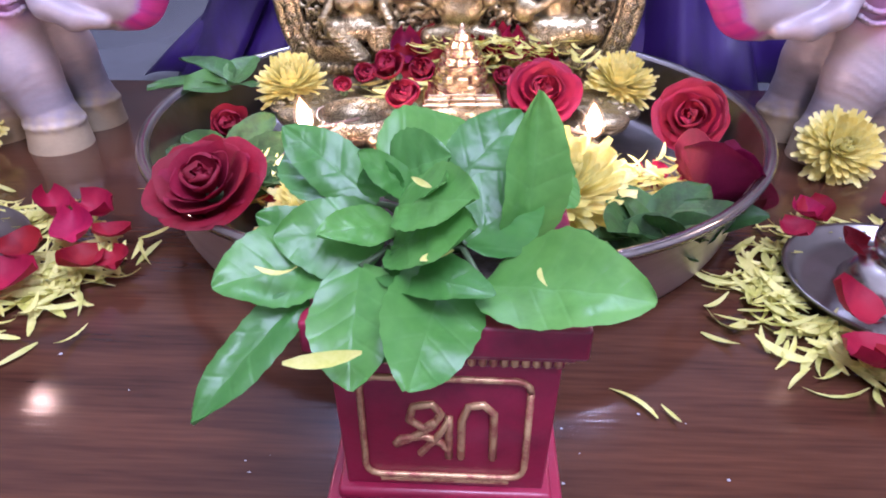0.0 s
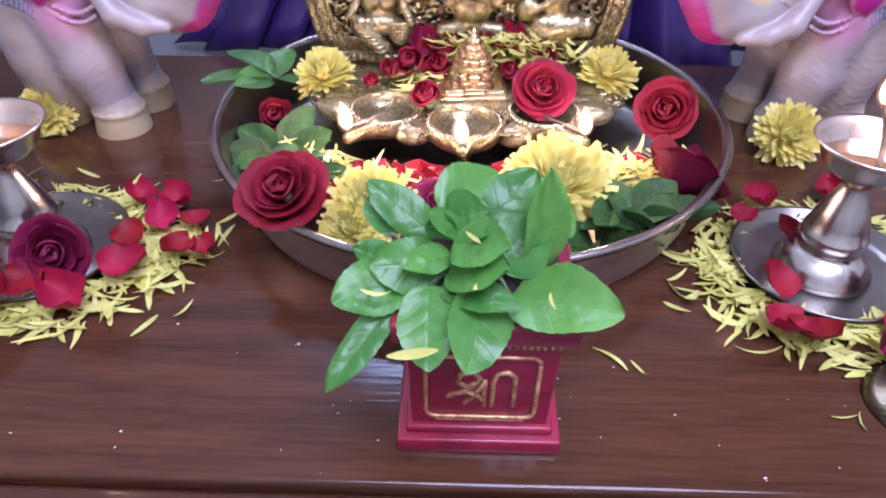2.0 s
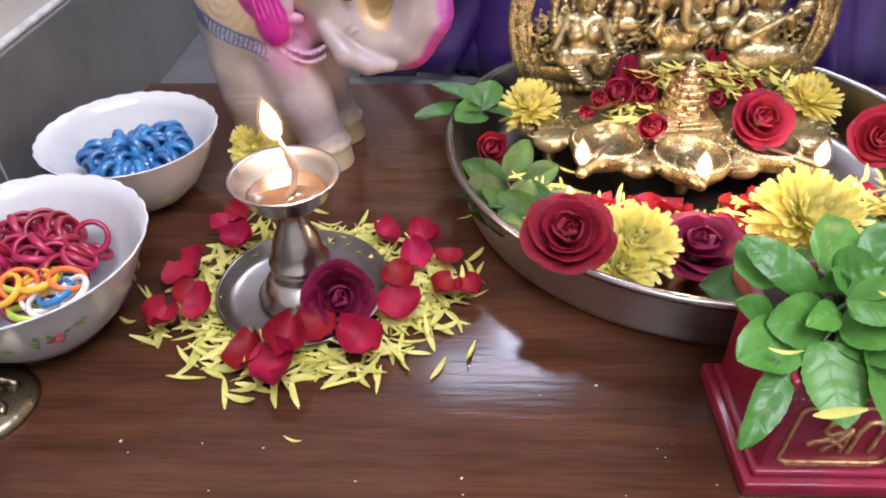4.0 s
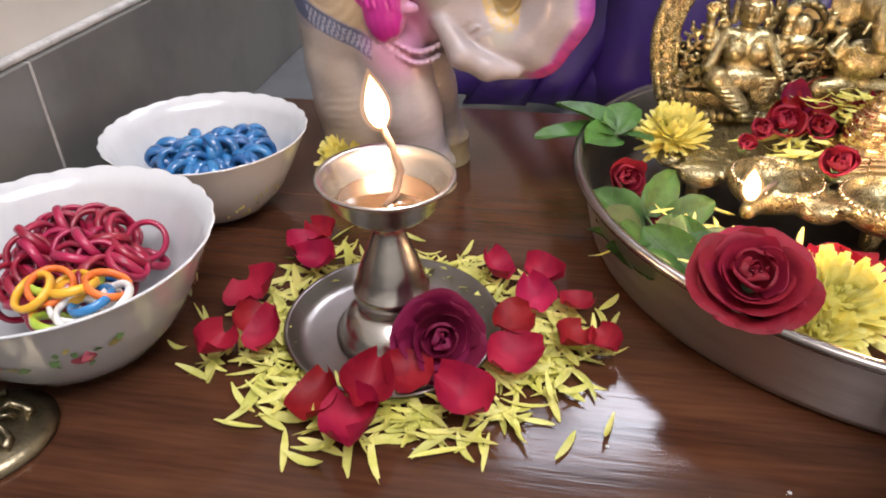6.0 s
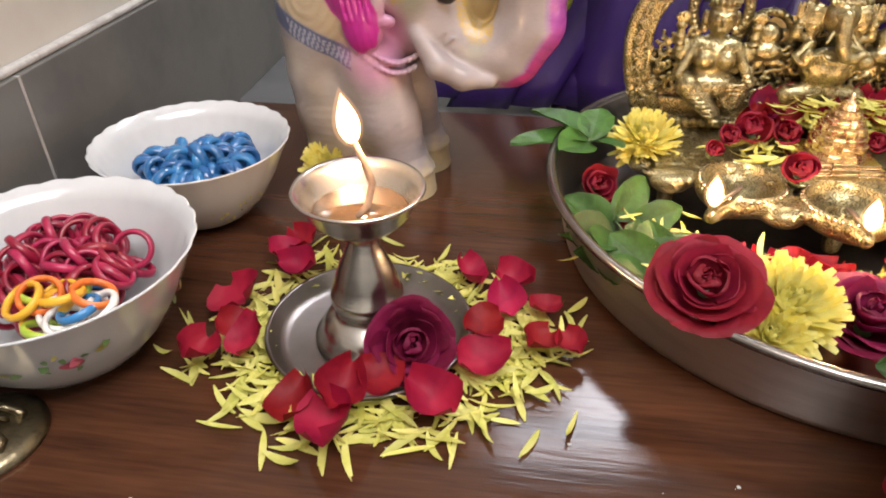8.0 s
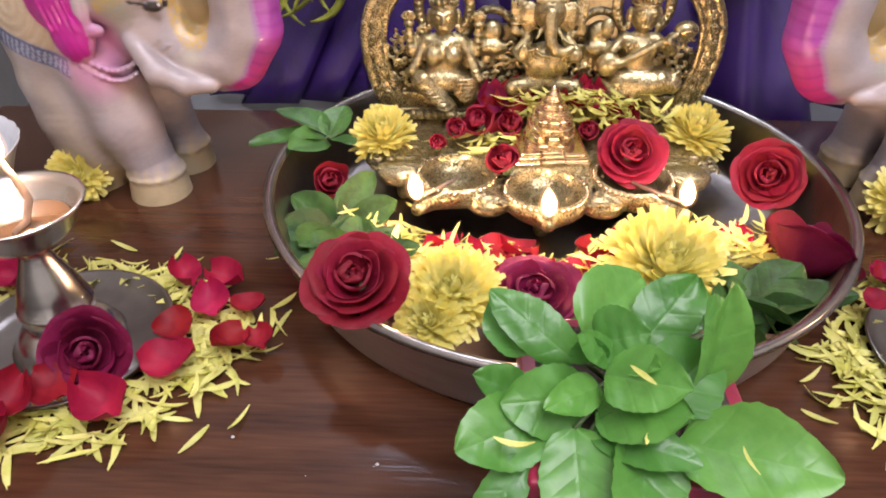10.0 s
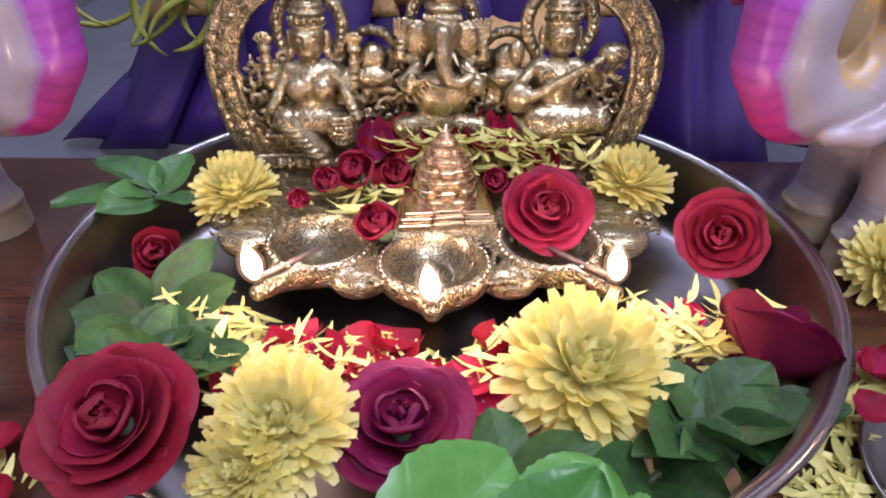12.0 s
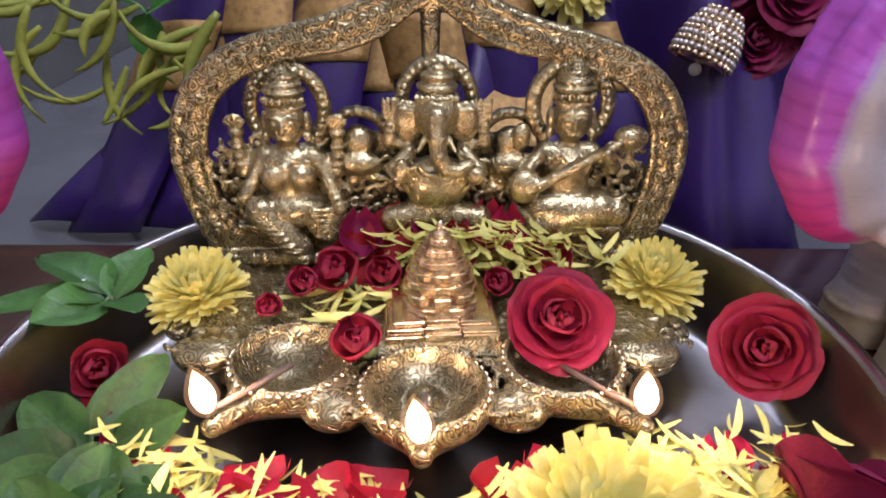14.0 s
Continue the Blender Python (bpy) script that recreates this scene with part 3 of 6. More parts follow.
def cup_lamp():
    F = Field((-0.125, 0.355, 0.000), (0.13, 0.515, 0.048), 0.0010)
    F.box((-0.098, 0.425, 0.024), (0.104, 0.51, 0.034), 0.006)
    F.box((-0.11, 0.437, 0.025), (0.116, 0.455, 0.033), 0.006)
    for c, tip, r in (((-0.050, 0.413), (-0.0715, 0.380), 0.025), ((0.002, 0.396), (0.001, 0.366), 0.0255), ((0.055, 0.413), (0.078, 0.380), 0.025)):
        F.ell((*c, 0.033), (r, r, 0.013), 0.004)
        F.cap((*c, 0.031), (*tip, 0.033), 0.011, 0.004, 0.006)
    for x in (-0.031, 0.035, -0.087, 0.092):
        y = 0.393 if abs(x) < 0.05 else 0.425
        F.ell((x, y, 0.029), (0.012, 0.010, 0.0065), 0.003)
    F.box((-0.10, 0.42, 0.03), (0.105, 0.43, 0.034), 0.004, 0.006)
    for c, tip, r in (((-0.050, 0.413), (-0.0715, 0.380), 0.025), ((0.002, 0.396), (0.001, 0.366), 0.0255), ((0.055, 0.413), (0.078, 0.380), 0.025)):
        F.ell((*c, 0.041), (r * 0.86, r * 0.86, 0.015), 0, True)
        F.cap((*c, 0.040), (*tip, 0.041), 0.008, 0.0035, 0, True)
    for x in (-0.085, 0.09):
        for y in (0.44, 0.495):
            F.cap((x, y, 0.028), (x, y, 0.0072), 0.006, 0.0045)
    F.cap((0.002, 0.40, 0.026), (0.002, 0.40, 0.0075), 0.007, 0.005)
    # raised scrolls on the deck and along the front lip
    rng = random.Random(8)
    for k in range(120):
        x, yy = rng.uniform(-0.105, 0.110), rng.uniform(0.424, 0.452)
        if k % 3 == 0:
            x = rng.choice((-1, 1)) * rng.uniform(0.022, 0.034) + 0.002
            yy = rng.uniform(0.386, 0.424)
        a0, r = rng.uniform(0, 6.28), rng.uniform(0.0030, 0.0048)
        F.chain([(x + r * (1 - 0.13 * q) * math.cos(a0 + q * 0.9), yy + r * (1 - 0.13 * q) * math.sin(a0 + q * 0.9), 0.0342) for q in range(6)], 0.0010, 0.0006)
    t = thing("brass_lamp", "antique brass lamp plate with three lit oil cups", "oil lamp")
    # Red channel: brass painted darker below the deck's top, full on raised scrolls.
    def relief_tone(co):
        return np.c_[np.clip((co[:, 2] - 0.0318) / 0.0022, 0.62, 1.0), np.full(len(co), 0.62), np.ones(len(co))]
    pl = solid("plate", F, BRASS, paint=relief_tone)
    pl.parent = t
    for c, tip, r in (((-0.050, 0.413), (-0.0715, 0.380), 0.025), ((0.002, 0.396), (0.001, 0.366), 0.0255), ((0.055, 0.413), (0.078, 0.380), 0.025)):
        bm = bmesh.new()
        for k in range(40):
            a = 2 * math.pi * k / 40
            bmesh.ops.create_icosphere(bm, subdivisions=1, radius=0.0013, matrix=Matrix.Translation((c[0] + r * 0.93 * math.cos(a), c[1] + r * 0.93 * math.sin(a), 0.0375)))
        part("beaded_rim", bm, GOLD, t)
        w = part("wick", tube(bmesh.new(), [(c[0], c[1], 0.034), ((c[0] + tip[0]) / 2, (c[1] + tip[1]) / 2, 0.0365), (*tip, 0.040)], 0.0012), WICK, t, "cotton wick, alight")
        fl = part("flame", flame_mesh(0.0195, 0.0040), FLAME, w)
        fl.matrix_basis = pose(tip[0], tip[1], 0.039, 4, -7, 0)
        ma = part("mantle", flame_mesh(0.0230, 0.0056), MANTLE, w, "faint orange outer flame")
        ma.matrix_basis = pose(tip[0], tip[1], 0.0378, 4, -7, 0)
        ma.visible_shadow = False
        flame_light(tip[0], tip[1] - 0.001, 0.052, 0.30)


cup_lamp()


# ---- brass idol panel ----
def idol():
    cx = 0.003
    F = Field((-0.126, 0.474, 0.030), (0.132, 0.516, 0.186), 0.00082)
    y = 0.503

    def arch(off):
        pts = [(-0.104, 0.037), (-0.113, 0.062), (-0.1165, 0.085), (-0.114, 0.104), (-0.105, 0.121), (-0.090, 0.133), (-0.070, 0.141),
               (-0.046, 0.147), (-0.026, 0.155), (-0.012, 0.164), (0.0, 0.170)]
        pts = pts + [(-a, b) for a, b in pts[-2::-1]]
        fine = []
        for q in range(len(pts) - 1):
            p0, p1, p2, p3 = pts[max(q - 1, 0)], pts[q], pts[q + 1], pts[min(q + 2, len(pts) - 1)]
            for w in (0.0, 0.25, 0.5, 0.75):
                fine.append(tuple(0.5 * (2 * p1[e] + (p2[e] - p0[e]) * w + (2 * p0[e] - 5 * p1[e] + 4 * p2[e] - p3[e]) * w * w + (3 * p1[e] - p0[e] - 3 * p2[e] + p3[e]) * w ** 3) for e in (0, 1)))
        pts = fine + [pts[-1]]
        c = (0, 0.085)
        return [(cx + a + off * (c[0] - a) / math.hypot(a - c[0], b - c[1]), y, b + off * (c[1] - b) / math.hypot(a - c[0], b - c[1])) for a, b in pts]
    F.chain(arch(0.006), 0.0055, 0.002)
    F.chain([(a, b - 0.003, c) for a, b, c in arch(0.0)], 0.0028, 0.001)
    F.chain([(a, b - 0.003, c) for a, b, c in arch(0.0125)], 0.0022, 0.001)
    dense = []
    ps = arch(0.006)
    run = 0.0
    for a, b in zip(ps, ps[1:]):
        run += math.dist(a, b)
        if run > 0.0058:
            dense.append(b)
            run = 0.0
    for i, (a, b, c) in enumerate(dense):
        F.chain([(a + 0.0030 * math.cos(q + i * 1.9), b - 0.0055, c + 0.0030 * math.sin(q + i * 1.9)) for q in (0, 1, 2, 3, 4)], 0.0009, 0.0005)
        F.ell((a, b - 0.0050, c), (0.0014, 0.0022, 0.0014), 0.0006)
    F.ell((cx, y - 0.001, 0.170), (0.008, 0.006, 0.010), 0.003)
    F.box((cx - 0.103, y - 0.004, 0.033), (cx + 0.103, y + 0.004, 0.052), 0.002)
    F.box((cx - 0.106, y - 0.010, 0.032), (cx + 0.106, y + 0.008, 0.039), 0.002)
    F.box((cx - 0.108, y - 0.001, 0.04), (cx + 0.108, y + 0.0035, 0.082), 0.001)
    F.box((cx - 0.045, y - 0.001, 0.04), (cx + 0.045, y + 0.0035, 0.098), 0.001)
    for i in range(34):
        F.ell((cx - 0.1 + 0.2 * i / 33, y - 0.011, 0.0375), (0.0026, 0.0022, 0.003), 0.0008)
    # scrolls and rosettes between the seats
    for i in range(190):
        x = -0.098 + 0.196 * ((i * 0.618) % 1)
        z = 0.044 + 0.040 * ((i * 0.377) % 1) + 0.014 * abs(x) / 0.1
        a0, r = random.uniform(0, 6.28), random.uniform(0.0032, 0.0058)
        F.chain([(cx + x + r * (1 - 0.12 * k) * math.cos(a0 + k * 0.8), y - 0.0032 - 0.0004 * k, z + r * (1 - 0.12 * k) * math.sin(a0 + k * 0.8)) for k in range(7)], 0.0012, 0.0006)
    for x0 in (-0.033, 0.037):
        F.chain([(cx + x0 + 0.016 * math.cos(math.pi * k / 10), y, 0.088 + 0.020 * math.sin(math.pi * k / 10)) for k in range(11)], 0.0026, 0.001)
        for k in range(13):
            F.ell((cx + x0 + 0.0165 * math.cos(math.pi * k / 12), y - 0.002, 0.088 + 0.0205 * math.sin(math.pi * k / 12)), (0.0013, 0.0018, 0.0013), 0.0005)
        F.ell((cx + x0, y - 0.001, 0.094), (0.0075, 0.006, 0.008), 0.002)
        F.ell((cx + x0, y - 0.005, 0.085), (0.010, 0.005, 0.0055), 0.002)
        for k in range(6):
            F.ell((cx + x0 + 0.007 * math.cos(k), y - 0.004, 0.078 + 0.006 * math.sin(k * 1.7)), (0.0035, 0.003, 0.003), 0.001)
    F.cap((cx, y, 0.135), (cx, y, 0.166), 0.004, 0.005)

    def disc(x, z, r0, r1, beads):
        """A halo: an inner ring, an outer ring of beads and a scalloped edge."""
        F.chain([(x + r0 * math.cos(a), y - 0.0025, z + r0 * 1.12 * math.sin(a)) for a in (math.radians(-50 + 280 * k / 20) for k in range(21))], 0.0016, 0.0006)
        F.chain([(x + r1 * math.cos(a), y - 0.0020, z + r1 * 1.12 * math.sin(a)) for a in (math.radians(-50 + 280 * k / 20) for k in range(21))], 0.0022, 0.0006)
        for k in range(beads):
            a = math.radians(-50 + 280 * k / (beads - 1))
            r = (r0 + r1) / 2
            F.ell((x + r * math.cos(a), y - 0.0036, z + r * 1.12 * math.sin(a)), (0.0016, 0.0022, 0.0016), 0.0003)

    def head(x, z, s=1.0):
        """An oval face with brows, nose and lips, long ears and a broad tiered crown."""
        yy = y - 0.009
        F.ell((x, yy, z), (0.0086 * s, 0.0082 * s, 0.0108 * s), 0.001)
        F.ell((x, yy - 0.0080 * s, z - 0.0008 * s), (0.0013, 0.0022, 0.0034), 0.0008)
        F.cap((x - 0.0022, yy - 0.0072 * s, z - 0.0056 * s), (x + 0.0022, yy - 0.0072 * s, z - 0.0056 * s), 0.0010, None, 0.0004)
        for sx in (-1, 1):
            F.chain([(x + sx * 0.0012, yy - 0.0078 * s, z + 0.0030), (x + sx * 0.0040, yy - 0.0074 * s, z + 0.0040), (x + sx * 0.0066, yy - 0.0052 * s, z + 0.0026)], 0.0008, 0.0004)
            F.ell((x + sx * 0.0036, yy - 0.0072 * s, z + 0.0012), (0.0019, 0.0012, 0.0009), 0.0003)
            F.ell((x + sx * 0.0092 * s, yy + 0.002, z - 0.001), (0.0022, 0.0030, 0.0056), 0.0008)
            F.ell((x + sx * 0.0094 * s, yy + 0.0005, z - 0.0072 * s), (0.0021, 0.0022, 0.0024), 0.0004)
        for r, dz, h in ((0.0096, 0.0072, 0.0018), (0.0090, 0.0105, 0.0026), (0.0098, 0.0138, 0.0018), (0.0082, 0.0166, 0.0026), (0.0062, 0.0200, 0.0022), (0.0034, 0.0226, 0.0022)):
            F.ell((x, yy + 0.001, z + dz * s), (r * s, r * 0.85 * s, h), 0.0005)
        for k in range(7):
            a = math.radians(205 + 130 * k / 6)
            F.ell((x + 0.0094 * s * math.cos(a), yy + 0.001 + 0.0086 * s * math.sin(a), z + 0.0105 * s), (0.0012, 0.0014, 0.0018), 0.0003)

    def torso(x, z, w, h):
        """Shoulders, chest and waist with hanging necklaces; z is the neck."""
        yy = y - 0.007
        F.cap((x, yy, z + 0.002), (x, yy, z - 0.003), 0.0042, None, 0.001)
        F.cap((x - w * 0.72, yy, z - 0.0045), (x + w * 0.72, yy, z - 0.0045), 0.0046, None, 0.002)
        F.ell((x, yy - 0.001, z - 0.012), (w * 0.80, 0.0085, 0.0105), 0.003)
        F.ell((x, yy - 0.001, z - h), (w * 0.74, 0.0080, 0.0080), 0.003)
        for q in range(4):
            F.chain([(x + w * (0.30 + 0.14 * q) * math.sin(b), yy - 0.0085 + 0.0010 * q * math.cos(b), z - 0.002 - (0.006 + 0.0036 * q) * math.cos(b)) for b in (math.radians(-80 + 20 * k) for k in range(9))], 0.0009, 0.0004)
        for k in range(7):
            F.ell((x - w * 0.62 + w * 1.24 * k / 6, yy - 0.0085, z - h - 0.0035), (0.0014, 0.0013, 0.0016), 0.0003)

    def arm(pts, r=0.0034, bangles=True):
        F.chain(pts, (r, r * 0.88, r * 0.78), 0.0015)
        if bangles:
            a, b = np.array(pts[1]), np.array(pts[2])
            for q in (0.25, 0.5, 0.8):
                c = a + (b - a) * q
                F.ell(c, (r * 1.12, r * 1.12, 0.0011), 0.0003)

    def lotus(x, z):
        for k in range(5):
            a = math.radians(-50 + 25 * k)
            F.cap((x, y - 0.008, z), (x + 0.0050 * math.sin(a), y - 0.009 - 0.001 * math.cos(a), z + 0.0068 * math.cos(a)), 0.0018, 0.0013, 0.0003)
        F.ell((x, y - 0.008, z - 0.001), (0.0036, 0.0036, 0.0026), 0.0006)

    def cloth_folds(x, z, w, h, n, lean=0.0):
        """Curved folds of a skirt spread over crossed legs."""
        for k in range(n):
            q = k / (n - 1)
            F.chain([(x + w * (1 - 0.25 * q) * math.sin(b) + lean * q, y - 0.013 - 0.004 * math.cos(b), z - h * q * math.cos(b) + 0.004 * (1 - math.cos(b))) for b in (math.radians(-75 + 18.75 * j) for j in range(9))], 0.0013, 0.0006)

    # seated figure holding two lotus buds, one leg hanging down
    x, z = cx - 0.064, 0.1055
    disc(x, z + 0.004, 0.0148, 0.0178, 26)
    head(x, z)
    torso(x, 0.0935, 0.0145, 0.022)
    for sx in (-1, 1):
        F.ell((x + sx * 0.0062, y - 0.0145, 0.0815), (0.0062, 0.0052, 0.0062), 0.001)
        arm([(x + sx * 0.0125, y - 0.006, 0.089), (x + sx * 0.0215, y - 0.008, 0.082), (x + sx * 0.0225, y - 0.008, 0.097)])
        lotus(x + sx * 0.0225, 0.1015)
    arm([(x - 0.0125, y - 0.008, 0.088), (x - 0.0175, y - 0.012, 0.077), (x - 0.0215, y - 0.015, 0.071)])
    arm([(x + 0.0125, y - 0.008, 0.088), (x + 0.0185, y - 0.012, 0.077), (x + 0.0235, y - 0.016, 0.067)])
    F.ell((x, y - 0.010, 0.064), (0.019, 0.010, 0.0085), 0.003)
    F.cap((x - 0.0135, y - 0.014, 0.0645), (x + 0.004, y - 0.018, 0.0475), 0.0078, 0.0052, 0.001)
    F.ell((x + 0.0055, y - 0.0195, 0.0430), (0.0046, 0.0050, 0.0034), 0.001)
    for k in range(6):
        c = (x - 0.0110 + 0.0025 * k, y - 0.0152 - 0.0006 * k, 0.0612 - 0.0026 * k)
        F.ell(c, (0.0082 - 0.0004 * k, 0.0076, 0.0012), 0.0004)
    cloth_folds(x + 0.012, 0.066, 0.0125, 0.014, 6, 0.003)
    for k in range(9):
        F.ell((x - 0.020 + 0.005 * k, y - 0.013, 0.0395), (0.0030, 0.0036, 0.0036), 0.0006)
    # seated round-bellied figure with broad ears and a long curved nose
    x, z = cx + 0.003, 0.1095
    disc(x, z + 0.004, 0.0142, 0.0168, 24)
    F.ell((x, y - 0.011, z), (0.0096, 0.0092, 0.0112), 0.001)
    for r, dz, h in ((0.0100, 0.0085, 0.0018), (0.0092, 0.0125, 0.0032), (0.0074, 0.0170, 0.0026), (0.0044, 0.0205, 0.0024)):
        F.ell((x, y - 0.009, z + dz), (r, r * 0.85, h), 0.0005)
    for k in range(9):
        F.ell((x - 0.0088 + 0.0022 * k, y - 0.0165 + 0.0006 * abs(k - 4), z + 0.0085), (0.0011, 0.0014, 0.0020), 0.0003)
    nose = [(x, y - 0.018, z + 0.002), (x + 0.0002, y - 0.0205, z - 0.007), (x + 0.0010, y - 0.0225, z - 0.015), (x + 0.0040, y - 0.0232, z - 0.0205), (x + 0.0095, y - 0.0226, z - 0.0215), (x + 0.0145, y - 0.0205, z - 0.0190)]
    F.chain(nose, (0.0046, 0.0042, 0.0037, 0.0033, 0.0030, 0.0026), 0.0008)
    for (a, b, c), r in zip(nose[1:4], (0.0045, 0.0040, 0.0036)):
        F.ell((a, b, c), (r, r, 0.0009), 0.0003)
    for sx in (-1, 1):
        F.ell((x + sx * 0.0045, y - 0.0185, z + 0.0022), (0.0018, 0.0013, 0.0012), 0.0003)
        F.ell((x + sx * 0.0122, y - 0.0080, z - 0.0035), (0.0068, 0.0026, 0.0096), 0.0006)
        for k in range(3):
            F.cap((x + sx * 0.0095, y - 0.0100, z + 0.001 - 0.003 * k), (x + sx * 0.0160, y - 0.0100, z + 0.0025 - 0.0038 * k), 0.0008, None, 0.0003)
        F.cap((x + sx * 0.0050, y - 0.0185, z - 0.008), (x + sx * 0.0082, y - 0.0225, z - 0.0125), 0.0016, 0.0009, 0.0005)
        arm([(x + sx * 0.0125, y - 0.005, 0.094), (x + sx * 0.0215, y - 0.006, 0.096), (x + sx * 0.0205, y - 0.006, 0.106)], 0.0031)
        for k in range(4):
            F.cap((x + sx * 0.0205 + (k - 1.5) * 0.0019, y - 0.007, 0.1075), (x + sx * 0.0205 + (k - 1.5) * 0.0022, y - 0.007, 0.1155), 0.0012, 0.0009, 0.0003)
        arm([(x + sx * 0.0125, y - 0.009, 0.092), (x + sx * 0.0195, y - 0.013, 0.085), (x + sx * 0.0165, y - 0.018, 0.0825)], 0.0035)
        F.cap((x, y - 0.012, 0.064), (x + sx * 0.020, y - 0.013, 0.061), 0.0072, 0.0062, 0.002)
    F.ell((x - 0.0155, y - 0.018, 0.086), (0.0036, 0.0026, 0.0060), 0.0006)
    F.ell((x + 0.0175, y - 0.0195, 0.0850), (0.0046, 0.0042, 0.0044), 0.0006)
    F.ell((x, y - 0.011, 0.078), (0.0150, 0.0105, 0.0130), 0.003)
    for q in range(5):
        F.chain([(x + (0.008 + 0.0022 * q) * math.sin(b), y - 0.0200 + 0.0016 * q * math.cos(b), 0.0905 - (0.006 + 0.0045 * q) * math.cos(b)) for b in (math.radians(-80 + 20 * k) for k in range(9))], 0.0010, 0.0004)
    cloth_folds(x, 0.062, 0.018, 0.010, 4)
    # seated figure with a long stringed instrument across the lap
    x, z = cx + 0.063, 0.1085
    disc(x, z + 0.004, 0.0150, 0.0182, 26)
    head(x, z)
    torso(x, 0.0965, 0.0142, 0.021)
    F.ell((x + 0.002, y - 0.010, 0.066), (0.021, 0.010, 0.0090), 0.003)
    F.cap((x + 0.015, y - 0.013, 0.067), (x - 0.013, y - 0.017, 0.0585), 0.0085, 0.0062, 0.002)
    F.cap((x - 0.010, y - 0.013, 0.066), (x + 0.023, y - 0.014, 0.0655), 0.0085, 0.0070, 0.002)
    cloth_folds(x + 0.007, 0.0705, 0.021, 0.016, 7, -0.003)
    cloth_folds(x - 0.012, 0.0640, 0.010, 0.012, 5, 0.002)
    F.cap((x - 0.018, y - 0.0190, 0.0775), (x + 0.020, y - 0.0165, 0.0985), 0.0026, 0.0022, 0.0006)
    for k in range(3):
        F.cap((x - 0.017, y - 0.0212, 0.0772 + 0.0012 * k), (x + 0.018, y - 0.0185, 0.0965 + 0.0010 * k), 0.0005, None, 0.0002)
    F.ell((x - 0.0205, y - 0.0165, 0.0785), (0.0072, 0.0052, 0.0082), 0.001)
    F.ell((x + 0.0265, y - 0.0125, 0.1005), (0.0078, 0.0050, 0.0056), 0.001)
    arm([(x - 0.0125, y - 0.008, 0.091), (x - 0.0195, y - 0.013, 0.0845), (x - 0.0140, y - 0.0195, 0.0800)])
    arm([(x + 0.0125, y - 0.008, 0.091), (x + 0.0205, y - 0.012, 0.0865), (x + 0.0150, y - 0.0190, 0.0950)])
    F.ell((x - 0.0215, y - 0.006, 0.0985), (0.0042, 0.0036, 0.0066), 0.0008)
    for k in range(11):
        F.ell((x - 0.023 + 0.0046 * k, y - 0.013, 0.0440 + 0.0012 * math.sin(k)), (0.0029, 0.0034, 0.0042), 0.0006)
    # chased lines over the figures
    X, Y, Z = np.meshgrid(*F.ax, indexing="ij")
    out_ = np.clip((np.hypot((X - cx) / 0.100, (Z - 0.080) / 0.066) - 0.9) / 0.1, 0, 1)
    F.v += (0.00016 - 0.00006 * out_) * np.sin(X * 1500 + 2.2 * np.sin(Z * 420)) * np.sin(Z * 1750 + 2.0 * np.sin(X * 380 + Y * 300)) * (np.abs(F.v) < 0.004)

    # Brightness falls with depth: recess shade and dark antique ground, both in the colour.
    def relief_tone(co):
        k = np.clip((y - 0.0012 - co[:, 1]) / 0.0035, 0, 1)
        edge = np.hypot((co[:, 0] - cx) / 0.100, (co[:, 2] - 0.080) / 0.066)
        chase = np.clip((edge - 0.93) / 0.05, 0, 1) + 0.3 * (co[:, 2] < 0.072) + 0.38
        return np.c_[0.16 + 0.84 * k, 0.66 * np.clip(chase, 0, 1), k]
    ob = solid("idol_panel", F, BRASS, paint=relief_tone)
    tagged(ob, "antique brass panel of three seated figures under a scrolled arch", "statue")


idol()


def meru():
    t = thing("stepped_pyramid", "small polished brass stepped pyramid on a two-tier square base", "ornament", (0.0075, 0.4475, 0.0345))
    t.rotation_euler = (0, 0, radians(4))
    for half, deep, z0, z1 in ((0.0238, 0.0205, 0.0, 0.0034), (0.0226, 0.0192, 0.0035, 0.0062), (0.0205, 0.0176, 0.0063, 0.0086)):
        for k in range(3):
            w = 2 * half / 3
            part("slab", box(bmesh.new(), -half + k * w + 0.0002, -half + (k + 1) * w - 0.0002, -deep, deep, z0, z1 + 0.0004 * (k == 1), 0.0005), GOLD, t, smooth=False)
    radii = (0.0163, 0.0158, 0.0146, 0.0128, 0.0104, 0.0076, 0.0048)
    z = 0.0087
    for k, r in enumerate(radii):
        h = 0.0050 - 0.0002 * k
        n = 32
        prof = [(r * 0.80, z), (r, z + 0.0002), (r, z + h * 0.62), (r * 0.93, z + h * 0.70), (r * 0.93, z + h)]
        part("tier", lathe(prof, n, lambda a, q, zz, kk=k: (q * (1.0 - 0.085 * (round(a * n / (2 * math.pi) + 2 * kk) % 4 == 0)) / max(abs(math.cos(a)), abs(math.sin(a))) ** 0.22, zz)), GOLD, t, smooth=False)
        z += h
    part("finial", lathe([(0.0034, z - 0.0005), (0.0026, z + 0.0012), (0.0014, z + 0.0022), (0.0020, z + 0.0036), (0.0002, z + 0.0062)], 14), GOLD, t)


meru()


